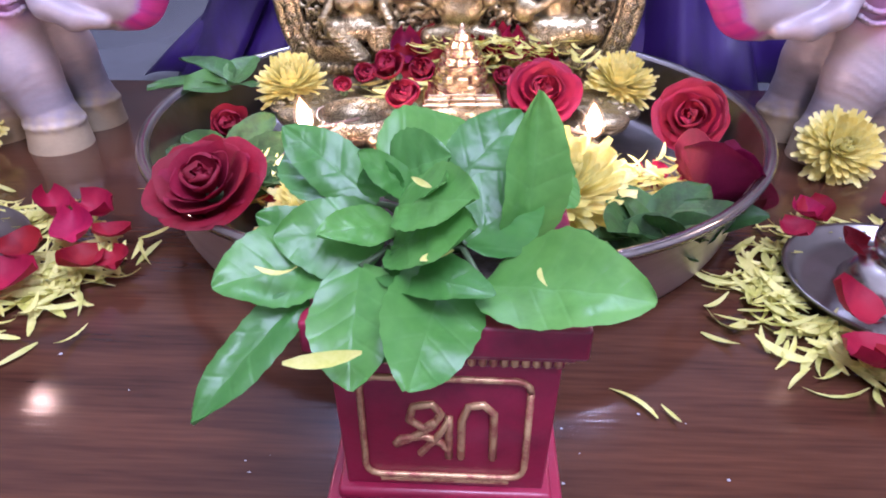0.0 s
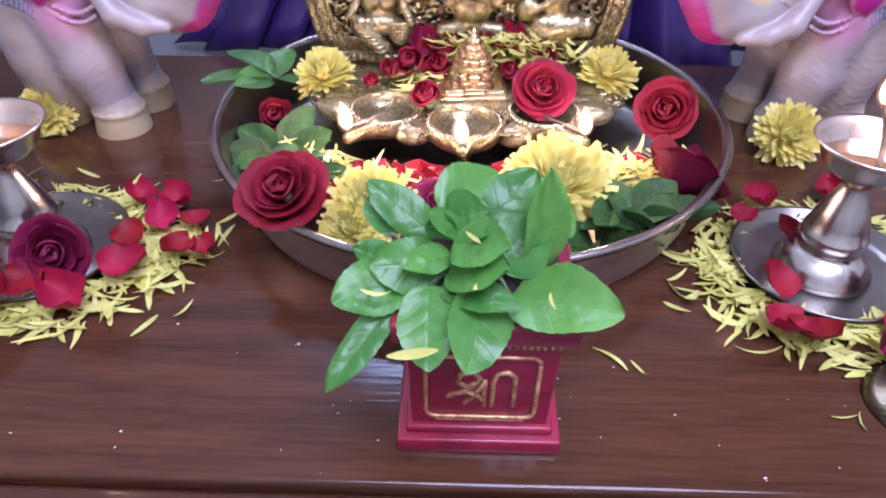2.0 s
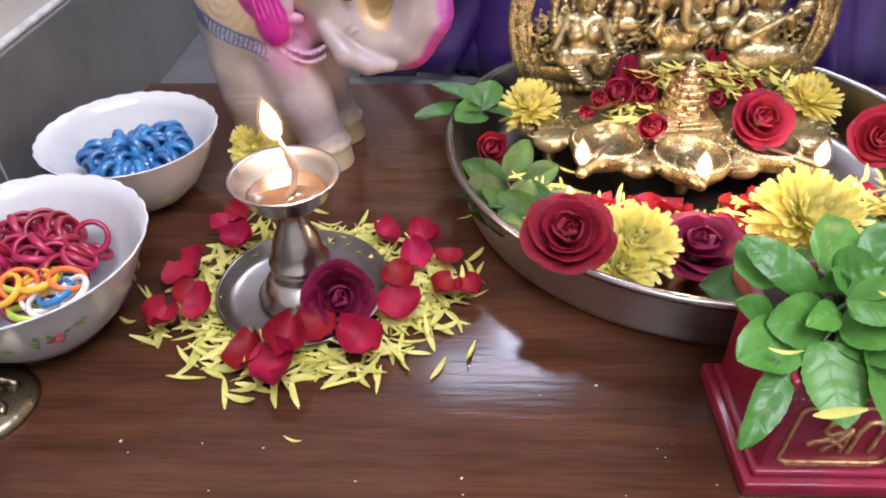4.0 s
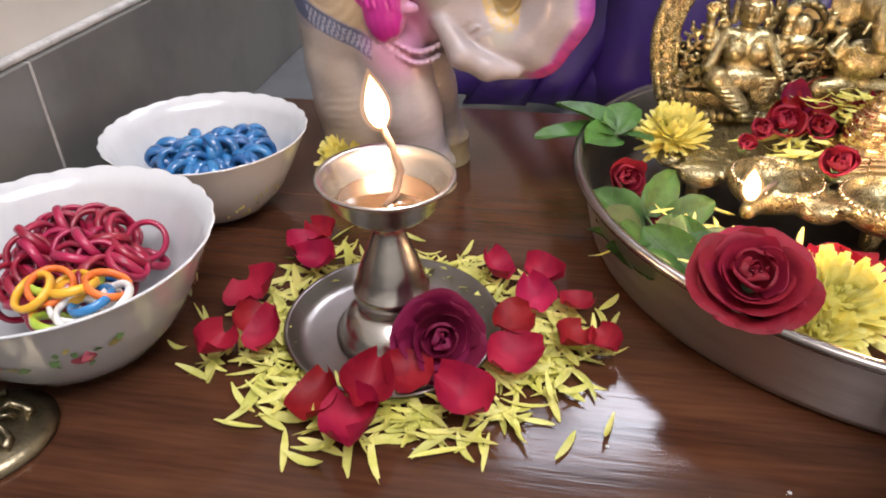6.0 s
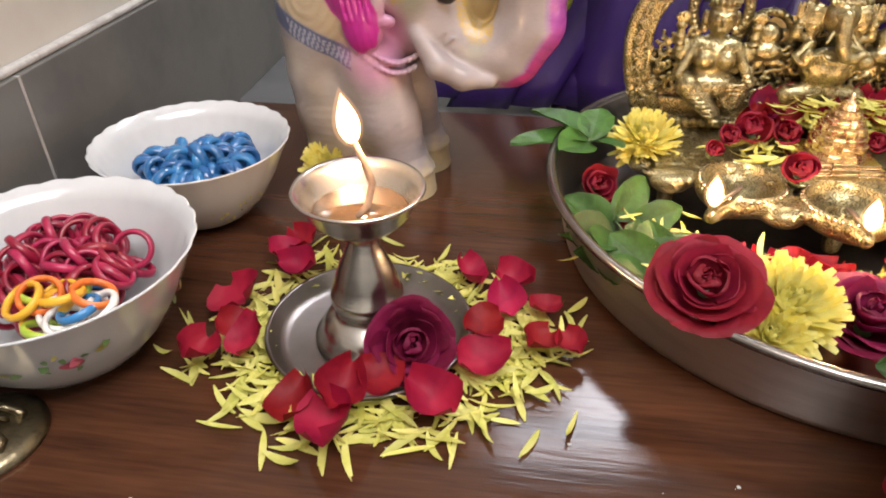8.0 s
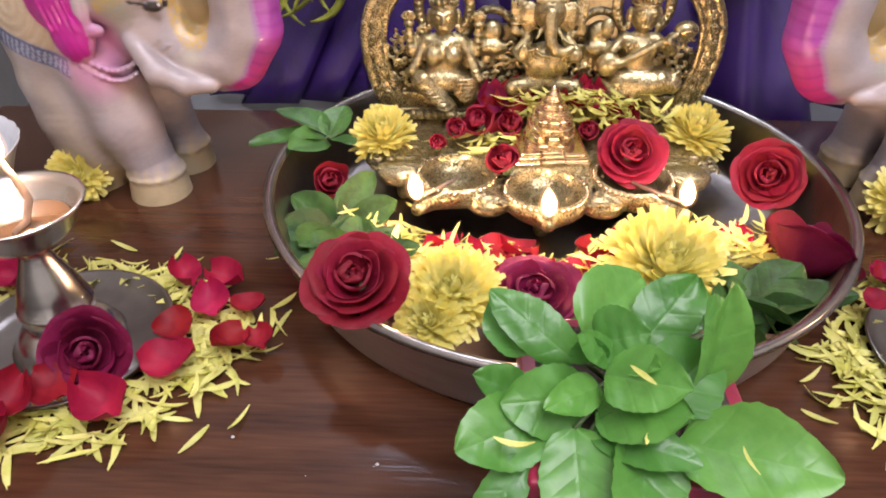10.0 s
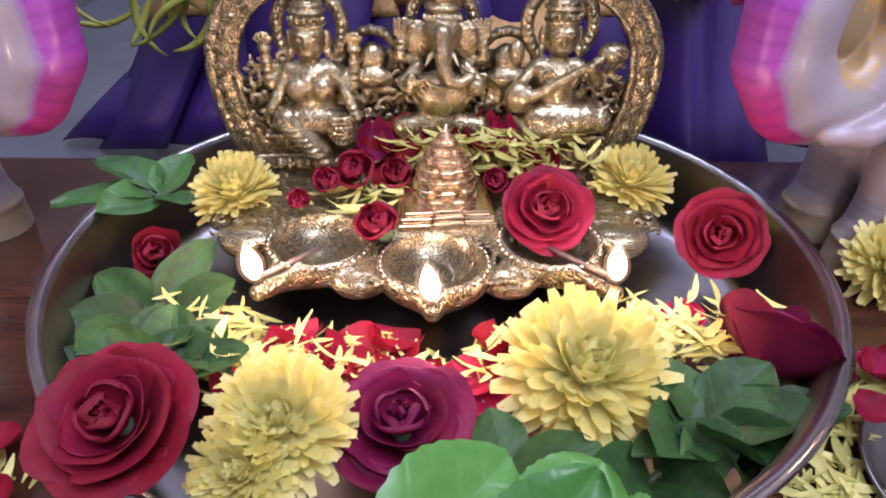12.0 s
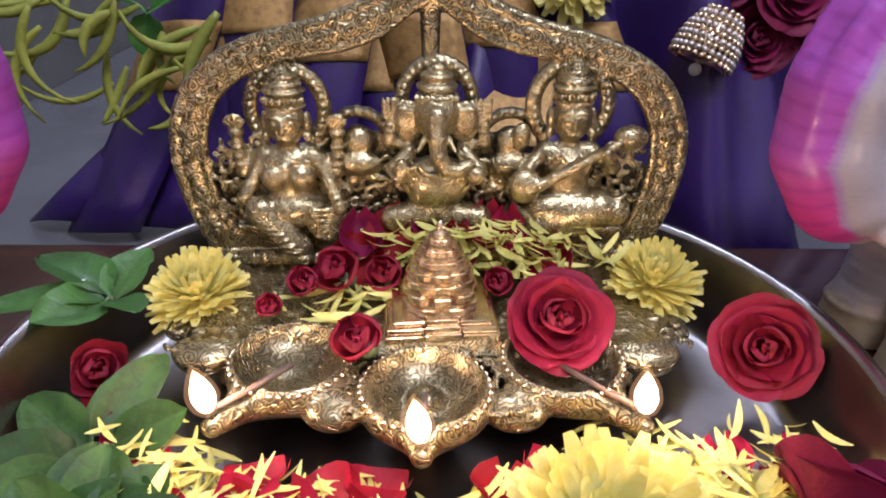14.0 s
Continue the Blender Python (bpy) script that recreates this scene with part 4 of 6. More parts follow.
# ---- table lamps ----
def stem_lamp(x, y, lean):
    t = thing("oil_lamp", "lit steel oil lamp on a turned stem in a dish", "oil lamp", (x, y, 0), "stem lamps")
    # Dish takes the basin's dim steel; its darker reflections are in the colour.
    part("dish", lathe([(0.0005, 0.001), (0.040, 0.001), (0.046, 0.0035), (0.0492, 0.0085), (0.0500, 0.0092), (0.0494, 0.0102), (0.0478, 0.0095), (0.0445, 0.0045), (0.039, 0.0028), (0.0005, 0.0028)], 72), STEEL_DIM, t)
    part("stem", lathe([(0.001, 0.003), (0.026, 0.003), (0.0262, 0.0055), (0.0248, 0.0068), (0.0232, 0.0105), (0.0205, 0.0145), (0.0165, 0.0170), (0.0136, 0.0188), (0.0150, 0.0210),
                        (0.0166, 0.0245), (0.0171, 0.0280), (0.0168, 0.0300), (0.0165, 0.0302), (0.0164, 0.0310), (0.0162, 0.0312), (0.0146, 0.0370), (0.0118, 0.0450), (0.0088, 0.0520), (0.0068, 0.0575),
                        (0.0062, 0.0620), (0.0092, 0.0650), (0.001, 0.066)], 56), STEEL, t)
    part("cup", lathe([(0.001, 0.0645), (0.010, 0.0650), (0.0175, 0.0680), (0.0222, 0.0730), (0.0248, 0.0795), (0.0275, 0.0825), (0.0288, 0.0840), (0.0284, 0.0850), (0.0268, 0.0843), (0.0240, 0.0815),
                       (0.0212, 0.0745), (0.0165, 0.0700), (0.010, 0.0675), (0.001, 0.0668)], 72), STEEL, t)
    part("oil", lathe([(0.0003, 0.0735), (0.0200, 0.0735), (0.0202, 0.0742), (0.0003, 0.0742)], 40), OIL, t)
    w = part("wick", tube(bmesh.new(), [(0.001, -0.008, 0.0745), (0.004, -0.002, 0.0765), (0.0055, 0.003, 0.085), (0.002, 0.004, 0.095), (-0.002, 0.005, 0.104)], [0.0012, 0.0017, 0.0018, 0.0016, 0.0012]), WICK, t, "twisted cotton wick, alight")
    fl = part("flame", flame_mesh(0.0225, 0.0045), FLAME, w)
    fl.matrix_basis = pose(-0.002, 0.005, 0.1015, 0, lean, 0)
    ma = part("mantle", flame_mesh(0.0265, 0.0062), MANTLE, w, "faint orange outer flame")
    ma.matrix_basis = pose(-0.002, 0.005, 0.1000, 0, lean, 0)
    ma.visible_shadow = False
    flame_light(x + 0.001, y + 0.006, 0.1075, 0.30)


stem_lamp(-0.240, 0.297, -9)
stem_lamp(0.204, 0.298, 9)


# ---- tulsi pot ----
LX, LY = 0.0095, 0.206


def pot():
    t = thing("tulsi_pot", "small square maroon painted pot with gold trim, holding a basil plant", "pot", (LX, LY, 0))
    box1 = box(bmesh.new(), -0.0348, 0.0348, -0.0348, 0.0348, 0, 0.0085, 0.0012)
    part("plinth", box(box1, -0.0312, 0.0312, -0.0312, 0.0312, 0.0085, 0.0130, 0.0015), POT_RED, t)
    bm = box(bmesh.new(), -0.0298, 0.0298, -0.0298, 0.0298, 0.0128, 0.0610, 0.0008)
    for v in bm.verts:
        if v.co.z < 0.03:
            v.co.x *= 0.955
            v.co.y *= 0.955
    part("body", bm, POT_RED, t)
    bm = box(bmesh.new(), -0.0325, 0.0325, -0.0325, 0.0325, 0.0645, 0.0672, 0.0008)
    box(bm, -0.0352, 0.0352, -0.0352, 0.0352, 0.0672, 0.0770, 0.0012)
    part("cornice", bm, POT_RED, t)
    for ry in range(4):
        bm = bmesh.new()
        for k in range(22):
            x = -0.0285 + 0.057 * k / 21
            bmesh.ops.create_icosphere(bm, subdivisions=1, radius=0.00165, matrix=pose(0, 0, 0, 0, 0, 90 * ry) @ Matrix.Translation((x, -0.0302, 0.0625)) @ Matrix.Diagonal((0.75, 0.9, 1.2, 1)))
        part("bead_band", bm, POT_GOLD, t, "row of worn gold beads")
    part("neck", box(bmesh.new(), -0.0302, 0.0302, -0.0302, 0.0302, 0.0606, 0.0648, 0.0005), POT_RED, t)
    yf = -0.0298

    def plane(x, z):
        k = 0.955 + 0.045 * min(1, max(0, (z - 0.0128) / 0.0482))
        return (x, yf * k - 0.0004, z)
    c = 0.0040
    pts = []
    for sx, sz, a0 in ((1, 1, 0), (-1, 1, 90), (-1, -1, 180), (1, -1, 270)):
        pts += [plane(sx * (0.0225 - c) + c * math.cos(radians(a0 + q)) , 0.0370 + sz * (0.0190 - c) + c * math.sin(radians(a0 + q)) ) for q in (0, 30, 60, 90)]
    pts.append(pts[0])
    part("frame_line", tube(bmesh.new(), pts, 0.0010, 6), POT_GOLD, t, "worn gold painted border")
    part("base_line", box(bmesh.new(), -0.0185, 0.0185, yf * 0.96 - 0.0008, yf + 0.003, 0.0152, 0.0168, 0.0004), POT_GOLD, t)
    for st in ([(-0.002, 0.0425), (-0.005, 0.040), (-0.0085, 0.0425), (-0.0075, 0.047), (-0.003, 0.048), (-0.0008, 0.0448), (-0.003, 0.0405), (-0.0075, 0.0368), (-0.0120, 0.0340)],
               [(-0.0120, 0.0340), (-0.0105, 0.0362), (-0.005, 0.0372), (-0.001, 0.0352), (0.0010, 0.0325)], [(0.0010, 0.0425), (-0.002, 0.0365), (-0.006, 0.0310)], [(0.001, 0.044), (0.001, 0.030)],
               [(0.0040, 0.030), (0.0040, 0.0425), (0.0055, 0.0475), (0.0090, 0.0482), (0.0115, 0.0455), (0.0118, 0.030)]):
        smooth = []
        for (x0, z0), (x1, z1) in zip(st, st[1:]):
            smooth += [plane(1.14 * (x0 + (x1 - x0) * q / 3), 0.0366 + 1.16 * (z0 + (z1 - z0) * q / 3 - 0.0392)) for q in range(3)]
        smooth.append(plane(1.14 * st[-1][0], 0.0366 + 1.16 * (st[-1][1] - 0.0392)))
        part("emblem_stroke", tube(bmesh.new(), smooth, 0.00115, 6), POT_GOLD, t, "raised gold painted letter stroke")
    part("soil", box(bmesh.new(), -0.030, 0.030, -0.030, 0.030, 0.0765, 0.0776, 0.0003), SOIL, t)


pot()


def leaf_bm(L, W, bend, fold, seed, nv=18):
    def f(u, v):
        q = v ** 0.86
        w = W * 0.5 * max(0.02, 1 - (2 * q - 1) ** 2) ** 0.56 * (1.05 - 0.16 * v ** 5) * (1 + 0.10 * u * noise.noise((v * 2.5, seed, 4.0)))
        if abs(u) > 0.99:
            w *= 1 + 0.020 * (1 if int(v * nv + 0.5) % 2 else -1)
        z = -bend * L * v * v + fold * w * abs(u) ** 1.3 + 0.07 * L * noise.noise((u * 1.4 + seed, v * 3, seed * 2.7)) * (0.3 + abs(u))
        z += 0.0005 * math.sin(v * 26 - abs(u) * 6) * (1 - 0.8 * abs(u)) * math.sin(math.pi * v)
        return (u * w, L * v, z)
    return grid(f, 8, nv)


def plant():
    t = thing("basil_plant", "fresh green holy basil sprig with broad serrated leaves in the pot", "plant")
    root = (LX - 0.002, LY, 0.076)

    def leaf(a, b, w, bend=0.10, nrm=(0, -0.6, 0.8)):
        a, b = Vector(a), Vector(b)
        L = (b - a).length * 1.0
        i = random.random() * 50
        ob = part("leaf", leaf_bm(L * 1.0, w * 0.96, bend + random.uniform(-0.08, 0.12), random.uniform(0.08, 0.40), i), LEAF, t)
        n = Vector(nrm) + Vector((random.uniform(-0.28, 0.28), random.uniform(-0.2, 0.2), 0))
        ob.matrix_basis = basis(a, (b - a) + Vector((0, 0, L * bend * 0.5)), n)
        mid = (Vector(root) + a) / 2 + Vector((0, 0, 0.006))
        part("stalk", tube(bmesh.new(), [root, mid, a], [0.0012, 0.001, 0.0007], 6), STEM, t)
    leaf((0.019, 0.185, 0.079), (0.054, 0.165, 0.092), 0.027, 0.10, (0.1, -0.45, 0.9))
    leaf((0.029, 0.2, 0.078), (0.034, 0.2, 0.122), 0.018)
    leaf((-0.021, 0.19, 0.083), (-0.046, 0.175, 0.083), 0.023)
    leaf((-0.025, 0.18, 0.079), (-0.046, 0.15, 0.066), 0.013)
    leaf((-0.012, 0.185, 0.084), (-0.012, 0.155, 0.073), 0.022)
    leaf((0.009, 0.185, 0.083), (0.003, 0.152, 0.073), 0.024)
    leaf((-0.007, 0.195, 0.087), (-0.032, 0.185, 0.092), 0.022)
    leaf((-0.01, 0.205, 0.091), (-0.037, 0.215, 0.109), 0.016)
    leaf((-0.022, 0.21, 0.09), (-0.035, 0.225, 0.101), 0.022)
    leaf((-0.008, 0.21, 0.098), (0.016, 0.235, 0.102), 0.026)
    leaf((0.01, 0.21, 0.094), (0.029, 0.225, 0.11), 0.020)
    leaf((-0.003, 0.195, 0.096), (0.015, 0.18, 0.107), 0.020)
    leaf((0.014, 0.195, 0.085), (0.032, 0.205, 0.098), 0.025)
    leaf((-0.005, 0.19, 0.087), (0.016, 0.175, 0.101), 0.020)
    leaf((-0.007, 0.185, 0.083), (0.019, 0.17, 0.09), 0.014)
    leaf((0.031, 0.215, 0.095), (0.047, 0.225, 0.091), 0.022)
    leaf((-0.006, 0.185, 0.079), (-0.005, 0.165, 0.071), 0.020)
    leaf((-0.024, 0.2, 0.079), (-0.042, 0.2, 0.089), 0.014)
    leaf((-0.007, 0.2, 0.096), (-0.009, 0.2, 0.106), 0.012)
    leaf((-0.005, 0.205, 0.099), (0.008, 0.2, 0.108), 0.020)
    leaf((0.02, 0.22, 0.093), (0.033, 0.235, 0.1), 0.022)
    leaf((0.000, 0.200, 0.097), (-0.012, 0.196, 0.110), 0.010)
    leaf((0.004, 0.200, 0.097), (0.008, 0.188, 0.107), 0.010)
    leaf((-0.004, 0.196, 0.090), (-0.020, 0.182, 0.096), 0.012)


plant()


# ---- bowls with rings ----
def bowl(x, y, size, prints, label):
    t = thing("opal_bowl", label, "bowl", (x, y, 0), "scalloped bowls")

    def wave(a, r, z):
        k = max(0, (z - 0.030) / 0.023)
        s = abs(math.sin(a * 13))
        return r * (1 + 0.014 * k * s), z + 0.0006 * k * s
    prof = [(0.001, 0.0015), (0.0205, 0.0015), (0.0220, 0.0), (0.0250, 0.0012), (0.0330, 0.0070), (0.0425, 0.0180), (0.0500, 0.0320), (0.0552, 0.0445), (0.0590, 0.0520), (0.0596, 0.0530),
            (0.0586, 0.0532), (0.0535, 0.0440), (0.0482, 0.0320), (0.0406, 0.0188), (0.0310, 0.0088), (0.0215, 0.0045), (0.001, 0.0038)]
    t.scale = (size, size, size)
    part("body", lathe(prof, 156, wave), CERAMIC, t)
    outer = [(0.0330, 0.0070), (0.0425, 0.0180), (0.0500, 0.0320), (0.0552, 0.0445)]

    def on(a, h):
        for (r0, z0), (r1, z1) in zip(outer, outer[1:]):
            if z0 <= h <= z1:
                r = r0 + (r1 - r0) * (h - z0) / (z1 - z0) + 0.0004
                return Vector((r * math.cos(a), r * math.sin(a), h)), Vector((math.cos(a), math.sin(a), -0.55))
    for a, h, size, m, rot in prints:
        p, n = on(radians(a), h)
        bm = bmesh.new()
        ring = [bm.verts.new((size * (1 + 0.25 * math.sin(5 * q)) * math.cos(q) * 0.8, size * (1 + 0.2 * math.cos(3 * q)) * math.sin(q), 0.00012 if k % 2 else 0)) for k, q in enumerate(2 * math.pi * j / 12 for j in range(12))]
        bm.faces.new(ring)
        ob = part("printed_motif", bm, m, t)
        tang = Vector((-math.sin(radians(a)), math.cos(radians(a)), 0)) * math.cos(radians(rot)) + Vector((0, 0, 1)) * math.sin(radians(rot))
        ob.matrix_basis = basis(p, tang, n)


def sprig(a0, h0, cols):
    out = []
    for k in range(11):
        out.append((a0 + random.uniform(-13, 13), h0 + random.uniform(-0.010, 0.008), random.uniform(0.0007, 0.0013), random.choice(cols), random.uniform(0, 180)))
    return out


def posy(a0, h0):
    out = [(a0, h0, 0.0042, PRINT_PINK, 0), (a0 + 2, h0 + 0.002, 0.0028, PRINT_PINK, 50), (a0 + 13, h0 + 0.0045, 0.0030, PRINT_OLIVE, 20)]
    for k in range(9):
        out.append((a0 + random.uniform(-11, 24), h0 + random.uniform(-0.006, 0.008), random.uniform(0.0012, 0.0022), random.choice((PRINT_GREEN, PRINT_GREEN, PRINT_OLIVE)), random.uniform(0, 180)))
    return out + [(a0 - 26, h0 + 0.001, 0.002, PRINT_OLIVE, 0), (a0 - 22, h0, 0.0022, PRINT_GREEN, 40), (a0 - 31, h0 + 0.002, 0.0017, PRINT_PINK, 0),
                  (a0 + 62, h0 + 0.004, 0.0022, PRINT_OLIVE, 70), (a0 + 65, h0, 0.002, PRINT_PINK, 0), (a0 + 60, h0 - 0.003, 0.002, PRINT_GREEN, 100)]


bowl(-0.378, 0.271, 1.09, posy(-52, 0.030), "white opal glass bowl with a scalloped rim and printed pink posies")
bowl(-0.370, 0.399, 0.96, sprig(-25, 0.027, (PRINT_OLIVE, PRINT_OLIVE, PRINT_GREEN)) + sprig(-45, 0.018, (PRINT_OLIVE,)), "white opal glass bowl with a scalloped rim and printed olive sprigs")

RING = {m.name: mesh_of("ring", torus(bmesh.new(), 0.0088, 0.0014), m) for m in (RING_RED, RING_BLUE, RING_YEL, RING_ORA, RING_WHI, RING_LIME)}


RING["thick"] = mesh_of("ring", torus(bmesh.new(), 0.0068, 0.0022), RING_BLUE)


def ring(x, y, z, rx, ry, rz, m, label, s=1.0, mesh=None):
    ob = tagged(new("ring", RING[mesh or m.name]), label, "ring", "plastic rings")
    ob.matrix_basis = pose(x, y, z, rx, ry, rz) @ Matrix.Scale(s, 4)


for k in range(80):
    a, r = random.uniform(0, 6.28), 0.032 * math.sqrt(random.random())
    x, y = -0.382 + r * math.cos(a), 0.283 + r * math.sin(a)
    ring(x, y, 0.025 + 0.017 * random.random() + 0.010 * max(0, 1 - r / 0.03), random.uniform(25, 90), random.uniform(-30, 30), random.uniform(0, 180), RING_RED,
         "glossy red plastic ring heaped in a white bowl")
for k, m in enumerate((RING_YEL, RING_YEL, RING_WHI, RING_WHI, RING_ORA, RING_BLUE, RING_LIME, RING_YEL, RING_ORA, RING_LIME, RING_WHI, RING_BLUE, RING_YEL, RING_WHI, RING_RED, RING_LIME)):
    x = -0.360 + 0.012 * math.cos(k * 2.4) * math.sqrt(k / 16) * 1.6
    y = 0.253 + 0.008 * math.sin(k * 2.4) * math.sqrt(k / 16) * 1.6
    ring(x, y, 0.0385 + 0.0030 * (3 - k % 4), random.uniform(-25, 25), random.uniform(-25, 25), 0, m, "small bright plastic ring on top of the red ones", 0.95)
for k in range(120):
    a, h = random.uniform(0, 6.28), random.random()
    r = (0.026 + 0.008 * h) * math.sqrt(random.random())
    ring(-0.370 + r * math.cos(a), 0.400 + r * math.sin(a), 0.020 + 0.014 * h + 0.008 * max(0, 1 - r / 0.034), random.uniform(60, 110), random.uniform(-25, 25),
         math.degrees(a) + random.uniform(-35, 35), RING_BLUE, "glossy blue plastic ring heaped in a white bowl", random.uniform(0.9, 1.1), "thick")


# ---- elephants ----
def elephant():
    F = Field((-0.350, 0.405, -0.002), (-0.135, 0.525, 0.215), 0.0012)
    yc = 0.465
    F.ell((-0.290, yc, 0.118), (0.040, 0.036, 0.044), 0.010)
    F.ell((-0.302, yc + 0.003, 0.085), (0.024, 0.033, 0.050), 0.012)
    for x, dy, top in ((-0.251, -0.018, 0.088), (-0.247, 0.022, 0.086), (-0.301, -0.006, 0.075), (-0.298, 0.022, 0.07)):
        lean = 0.020 if x > -0.28 else 0.003
        F.chain([(x - lean, yc + dy * 0.8, top), (x - lean * 0.5, yc + dy, 0.050), (x - 0.001, yc + dy, 0.020)], (0.0225, 0.0195, 0.0162), 0.006)
        F.cap((x + 0.001, yc + dy - 0.001, 0.013), (x + 0.001, yc + dy - 0.001, 0.0), 0.0182, 0.0198, 0.0025)
        F.chain([(x + 0.001 + 0.0176 * math.cos(q), yc + dy - 0.001 + 0.0176 * math.sin(q), 0.0165) for q in (0.4 * k for k in range(17))], 0.0010, 0.002)
    F.ell((-0.247, yc - 0.004, 0.139), (0.034, 0.034, 0.036), 0.010)
    F.ell((-0.237, yc - 0.004, 0.110), (0.022, 0.025, 0.020), 0.010)
    trunk = [(-0.228, yc - 0.008, 0.106), (-0.207, yc - 0.010, 0.092), (-0.187, yc - 0.010, 0.092), (-0.176, yc - 0.010, 0.110), (-0.176, yc - 0.010, 0.134),
             (-0.186, yc - 0.008, 0.156), (-0.203, yc - 0.006, 0.170), (-0.222, yc - 0.004, 0.176)]
    F.chain(trunk, (0.0195, 0.0180, 0.0180, 0.0185, 0.0180, 0.0170, 0.0155, 0.014), 0.010)
    # the curl's hollow stays closed by a thin wall
    F.ell((-0.2035, yc, 0.127), (0.0100, 0.2, 0.0180), 0, True)
    F.ell((-0.2045, yc - 0.004, 0.127), (0.0145, 0.010, 0.0225), 0.003)
    # raised ridge that runs along the outside of the trunk
    rim = [(-0.207 + 0.0475 * math.cos(q) * (1.0 - 0.05 * math.cos(2 * q)), 0.1275 + 0.0525 * math.sin(q)) for q in (-1.30 + 0.145 * k for k in range(22))]
    for sy in (-1, 1):
        F.chain([(a, yc - 0.010 + sy * 0.0085, b) for a, b in rim], 0.0030, 0.0040)
    for (a, b), (c, d) in zip(rim, rim[1:]):
        n = 2
        for k in range(n):
            q = k / n
            px, pz = a + (c - a) * q, b + (d - b) * q
            F.cap((px + 0.0006, yc - 0.0185, pz), (px + 0.0006, yc - 0.0015, pz), 0.0021, None, 0.0008)
    for sy in (-1, 1):
        F.chain([(-0.238, yc - 0.008 + sy * 0.021, 0.106), (-0.226, yc - 0.010 + sy * 0.0235, 0.090), (-0.212, yc - 0.011 + sy * 0.0215, 0.0830), (-0.197, yc - 0.011 + sy * 0.0180, 0.0805)], (0.0055, 0.0072, 0.0066, 0.0040), 0.0035)
        for k in range(4):
            F.chain([(-0.234 + 0.0055 * k, yc - 0.008 + sy * 0.0215, 0.1075 - 0.003 * k), (-0.228 + 0.0055 * k, yc - 0.008 + sy * 0.0205, 0.1115 - 0.003 * k)], 0.0006, 0.0012)
        # ear: a ragged flap with a folded front edge
        F.ell((-0.2745, yc + sy * 0.0345, 0.1400), (0.0160, 0.0070, 0.0260), 0.0015)
        F.ell((-0.2690, yc + sy * 0.0345, 0.1130), (0.0125, 0.0066, 0.0170), 0.0020)
        F.ell((-0.2600, yc + sy * 0.0360, 0.1270), (0.0050, 0.0040, 0.0170), 0.0012)
        F.ell((-0.2560, yc + sy * 0.0355, 0.1150), (0.0065, 0.0036, 0.0040), 0.0012)
        for k in range(5):
            F.cap((-0.284 + 0.004 * k, yc + sy * 0.0412, 0.152 - 0.001 * k), (-0.277 + 0.0034 * k, yc + sy * 0.0405, 0.116), 0.0010, None, 0.0008)
        # eye with a heavy lid
        F.ell((-0.2215, yc - 0.004 + sy * 0.0245, 0.1275), (0.0056, 0.0028, 0.0040), 0.001)
        F.chain([(-0.2300, yc - 0.004 + sy * 0.0268, 0.1300), (-0.2240, yc - 0.004 + sy * 0.0268, 0.1328), (-0.2165, yc - 0.004 + sy * 0.0240, 0.1300)], 0.0010, 0.0006)
        # two rows of beads under the ear
        for k in range(11):
            q = k / 10
            for dz in (0, -0.0062):
                F.ell((-0.272 + 0.032 * q, yc + sy * (0.0345 - 0.004 * q), 0.1035 - 0.013 * math.sin(math.pi * q * 0.75) + dz), (0.0020, 0.0032, 0.0020), 0.0006)
    F.box((-0.325, yc - 0.036, 0.146), (-0.268, yc + 0.036, 0.172), 0.014, 0.008)
    F.ell((-0.328, yc + 0.004, 0.10), (0.005, 0.006, 0.03), 0.004)
    F.ell((-0.287, yc, 0.050), (0.026, 0.031, 0.052), 0.008)
    # wrinkles on the legs, carved scrolls on the saddle cloth
    X, Y, Z = np.meshgrid(*F.ax, indexing="ij")
    skin = np.abs(F.v) < 0.004
    leg = np.clip((0.080 - Z) / 0.012, 0, 1) * np.clip((Z - 0.016) / 0.006, 0, 1)
    F.v += 0.00013 * leg * np.sin(1150 * Z - 420 * (X + 0.25) + 2.0 * np.sin(X * 210)) * skin
    swirl = np.hypot((X + 0.302), (Z - 0.128) * 0.8)
    F.v += 0.00022 * np.clip((Z - 0.112 + 0.46 * (X + 0.319)) / 0.004, 0, 1) * (X < -0.284) * np.sin(swirl * 1250) * skin

    def paint(co):
        x, y, z = co.T
        base = np.tile(np.array((0.315, 0.285, 0.292)), (len(co), 1))

        def lay(mask, col):
            m = np.clip(mask, 0, 1)[:, None]
            base[:] = base * (1 - m) + np.array(col) * m
        out = np.abs(y - yc)
        wob = 0.002 * np.sin(x * 900) + 0.0015 * np.sin(z * 1100 + y * 500)
        lay(np.clip((0.026 + wob - z) / 0.012, 0, 1) * 0.7, (0.52, 0.42, 0.20))
        lay(np.clip((0.085 - z) / 0.02, 0, 1) * np.clip(np.sin(z * 1150 - 420 * (x + 0.25) + 2.0 * np.sin(x * 210)), 0, 1) * 0.14 * (z > 0.02), (0.36, 0.26, 0.27))
        lay(np.clip((x + 0.268) / -0.02, 0, 1) * (z < 0.10) * (0.30 + 0.10 * np.sin(x * 160 + z * 90)), (0.52, 0.43, 0.27))
        # saddle cloth over the girth band
        s = z - (0.1115 - 0.47 * (x + 0.319))
        sad = np.clip((s - 0.006) / 0.002, 0, 1) * (x < -0.277)
        lay(sad * 0.8, (0.46, 0.37, 0.22))
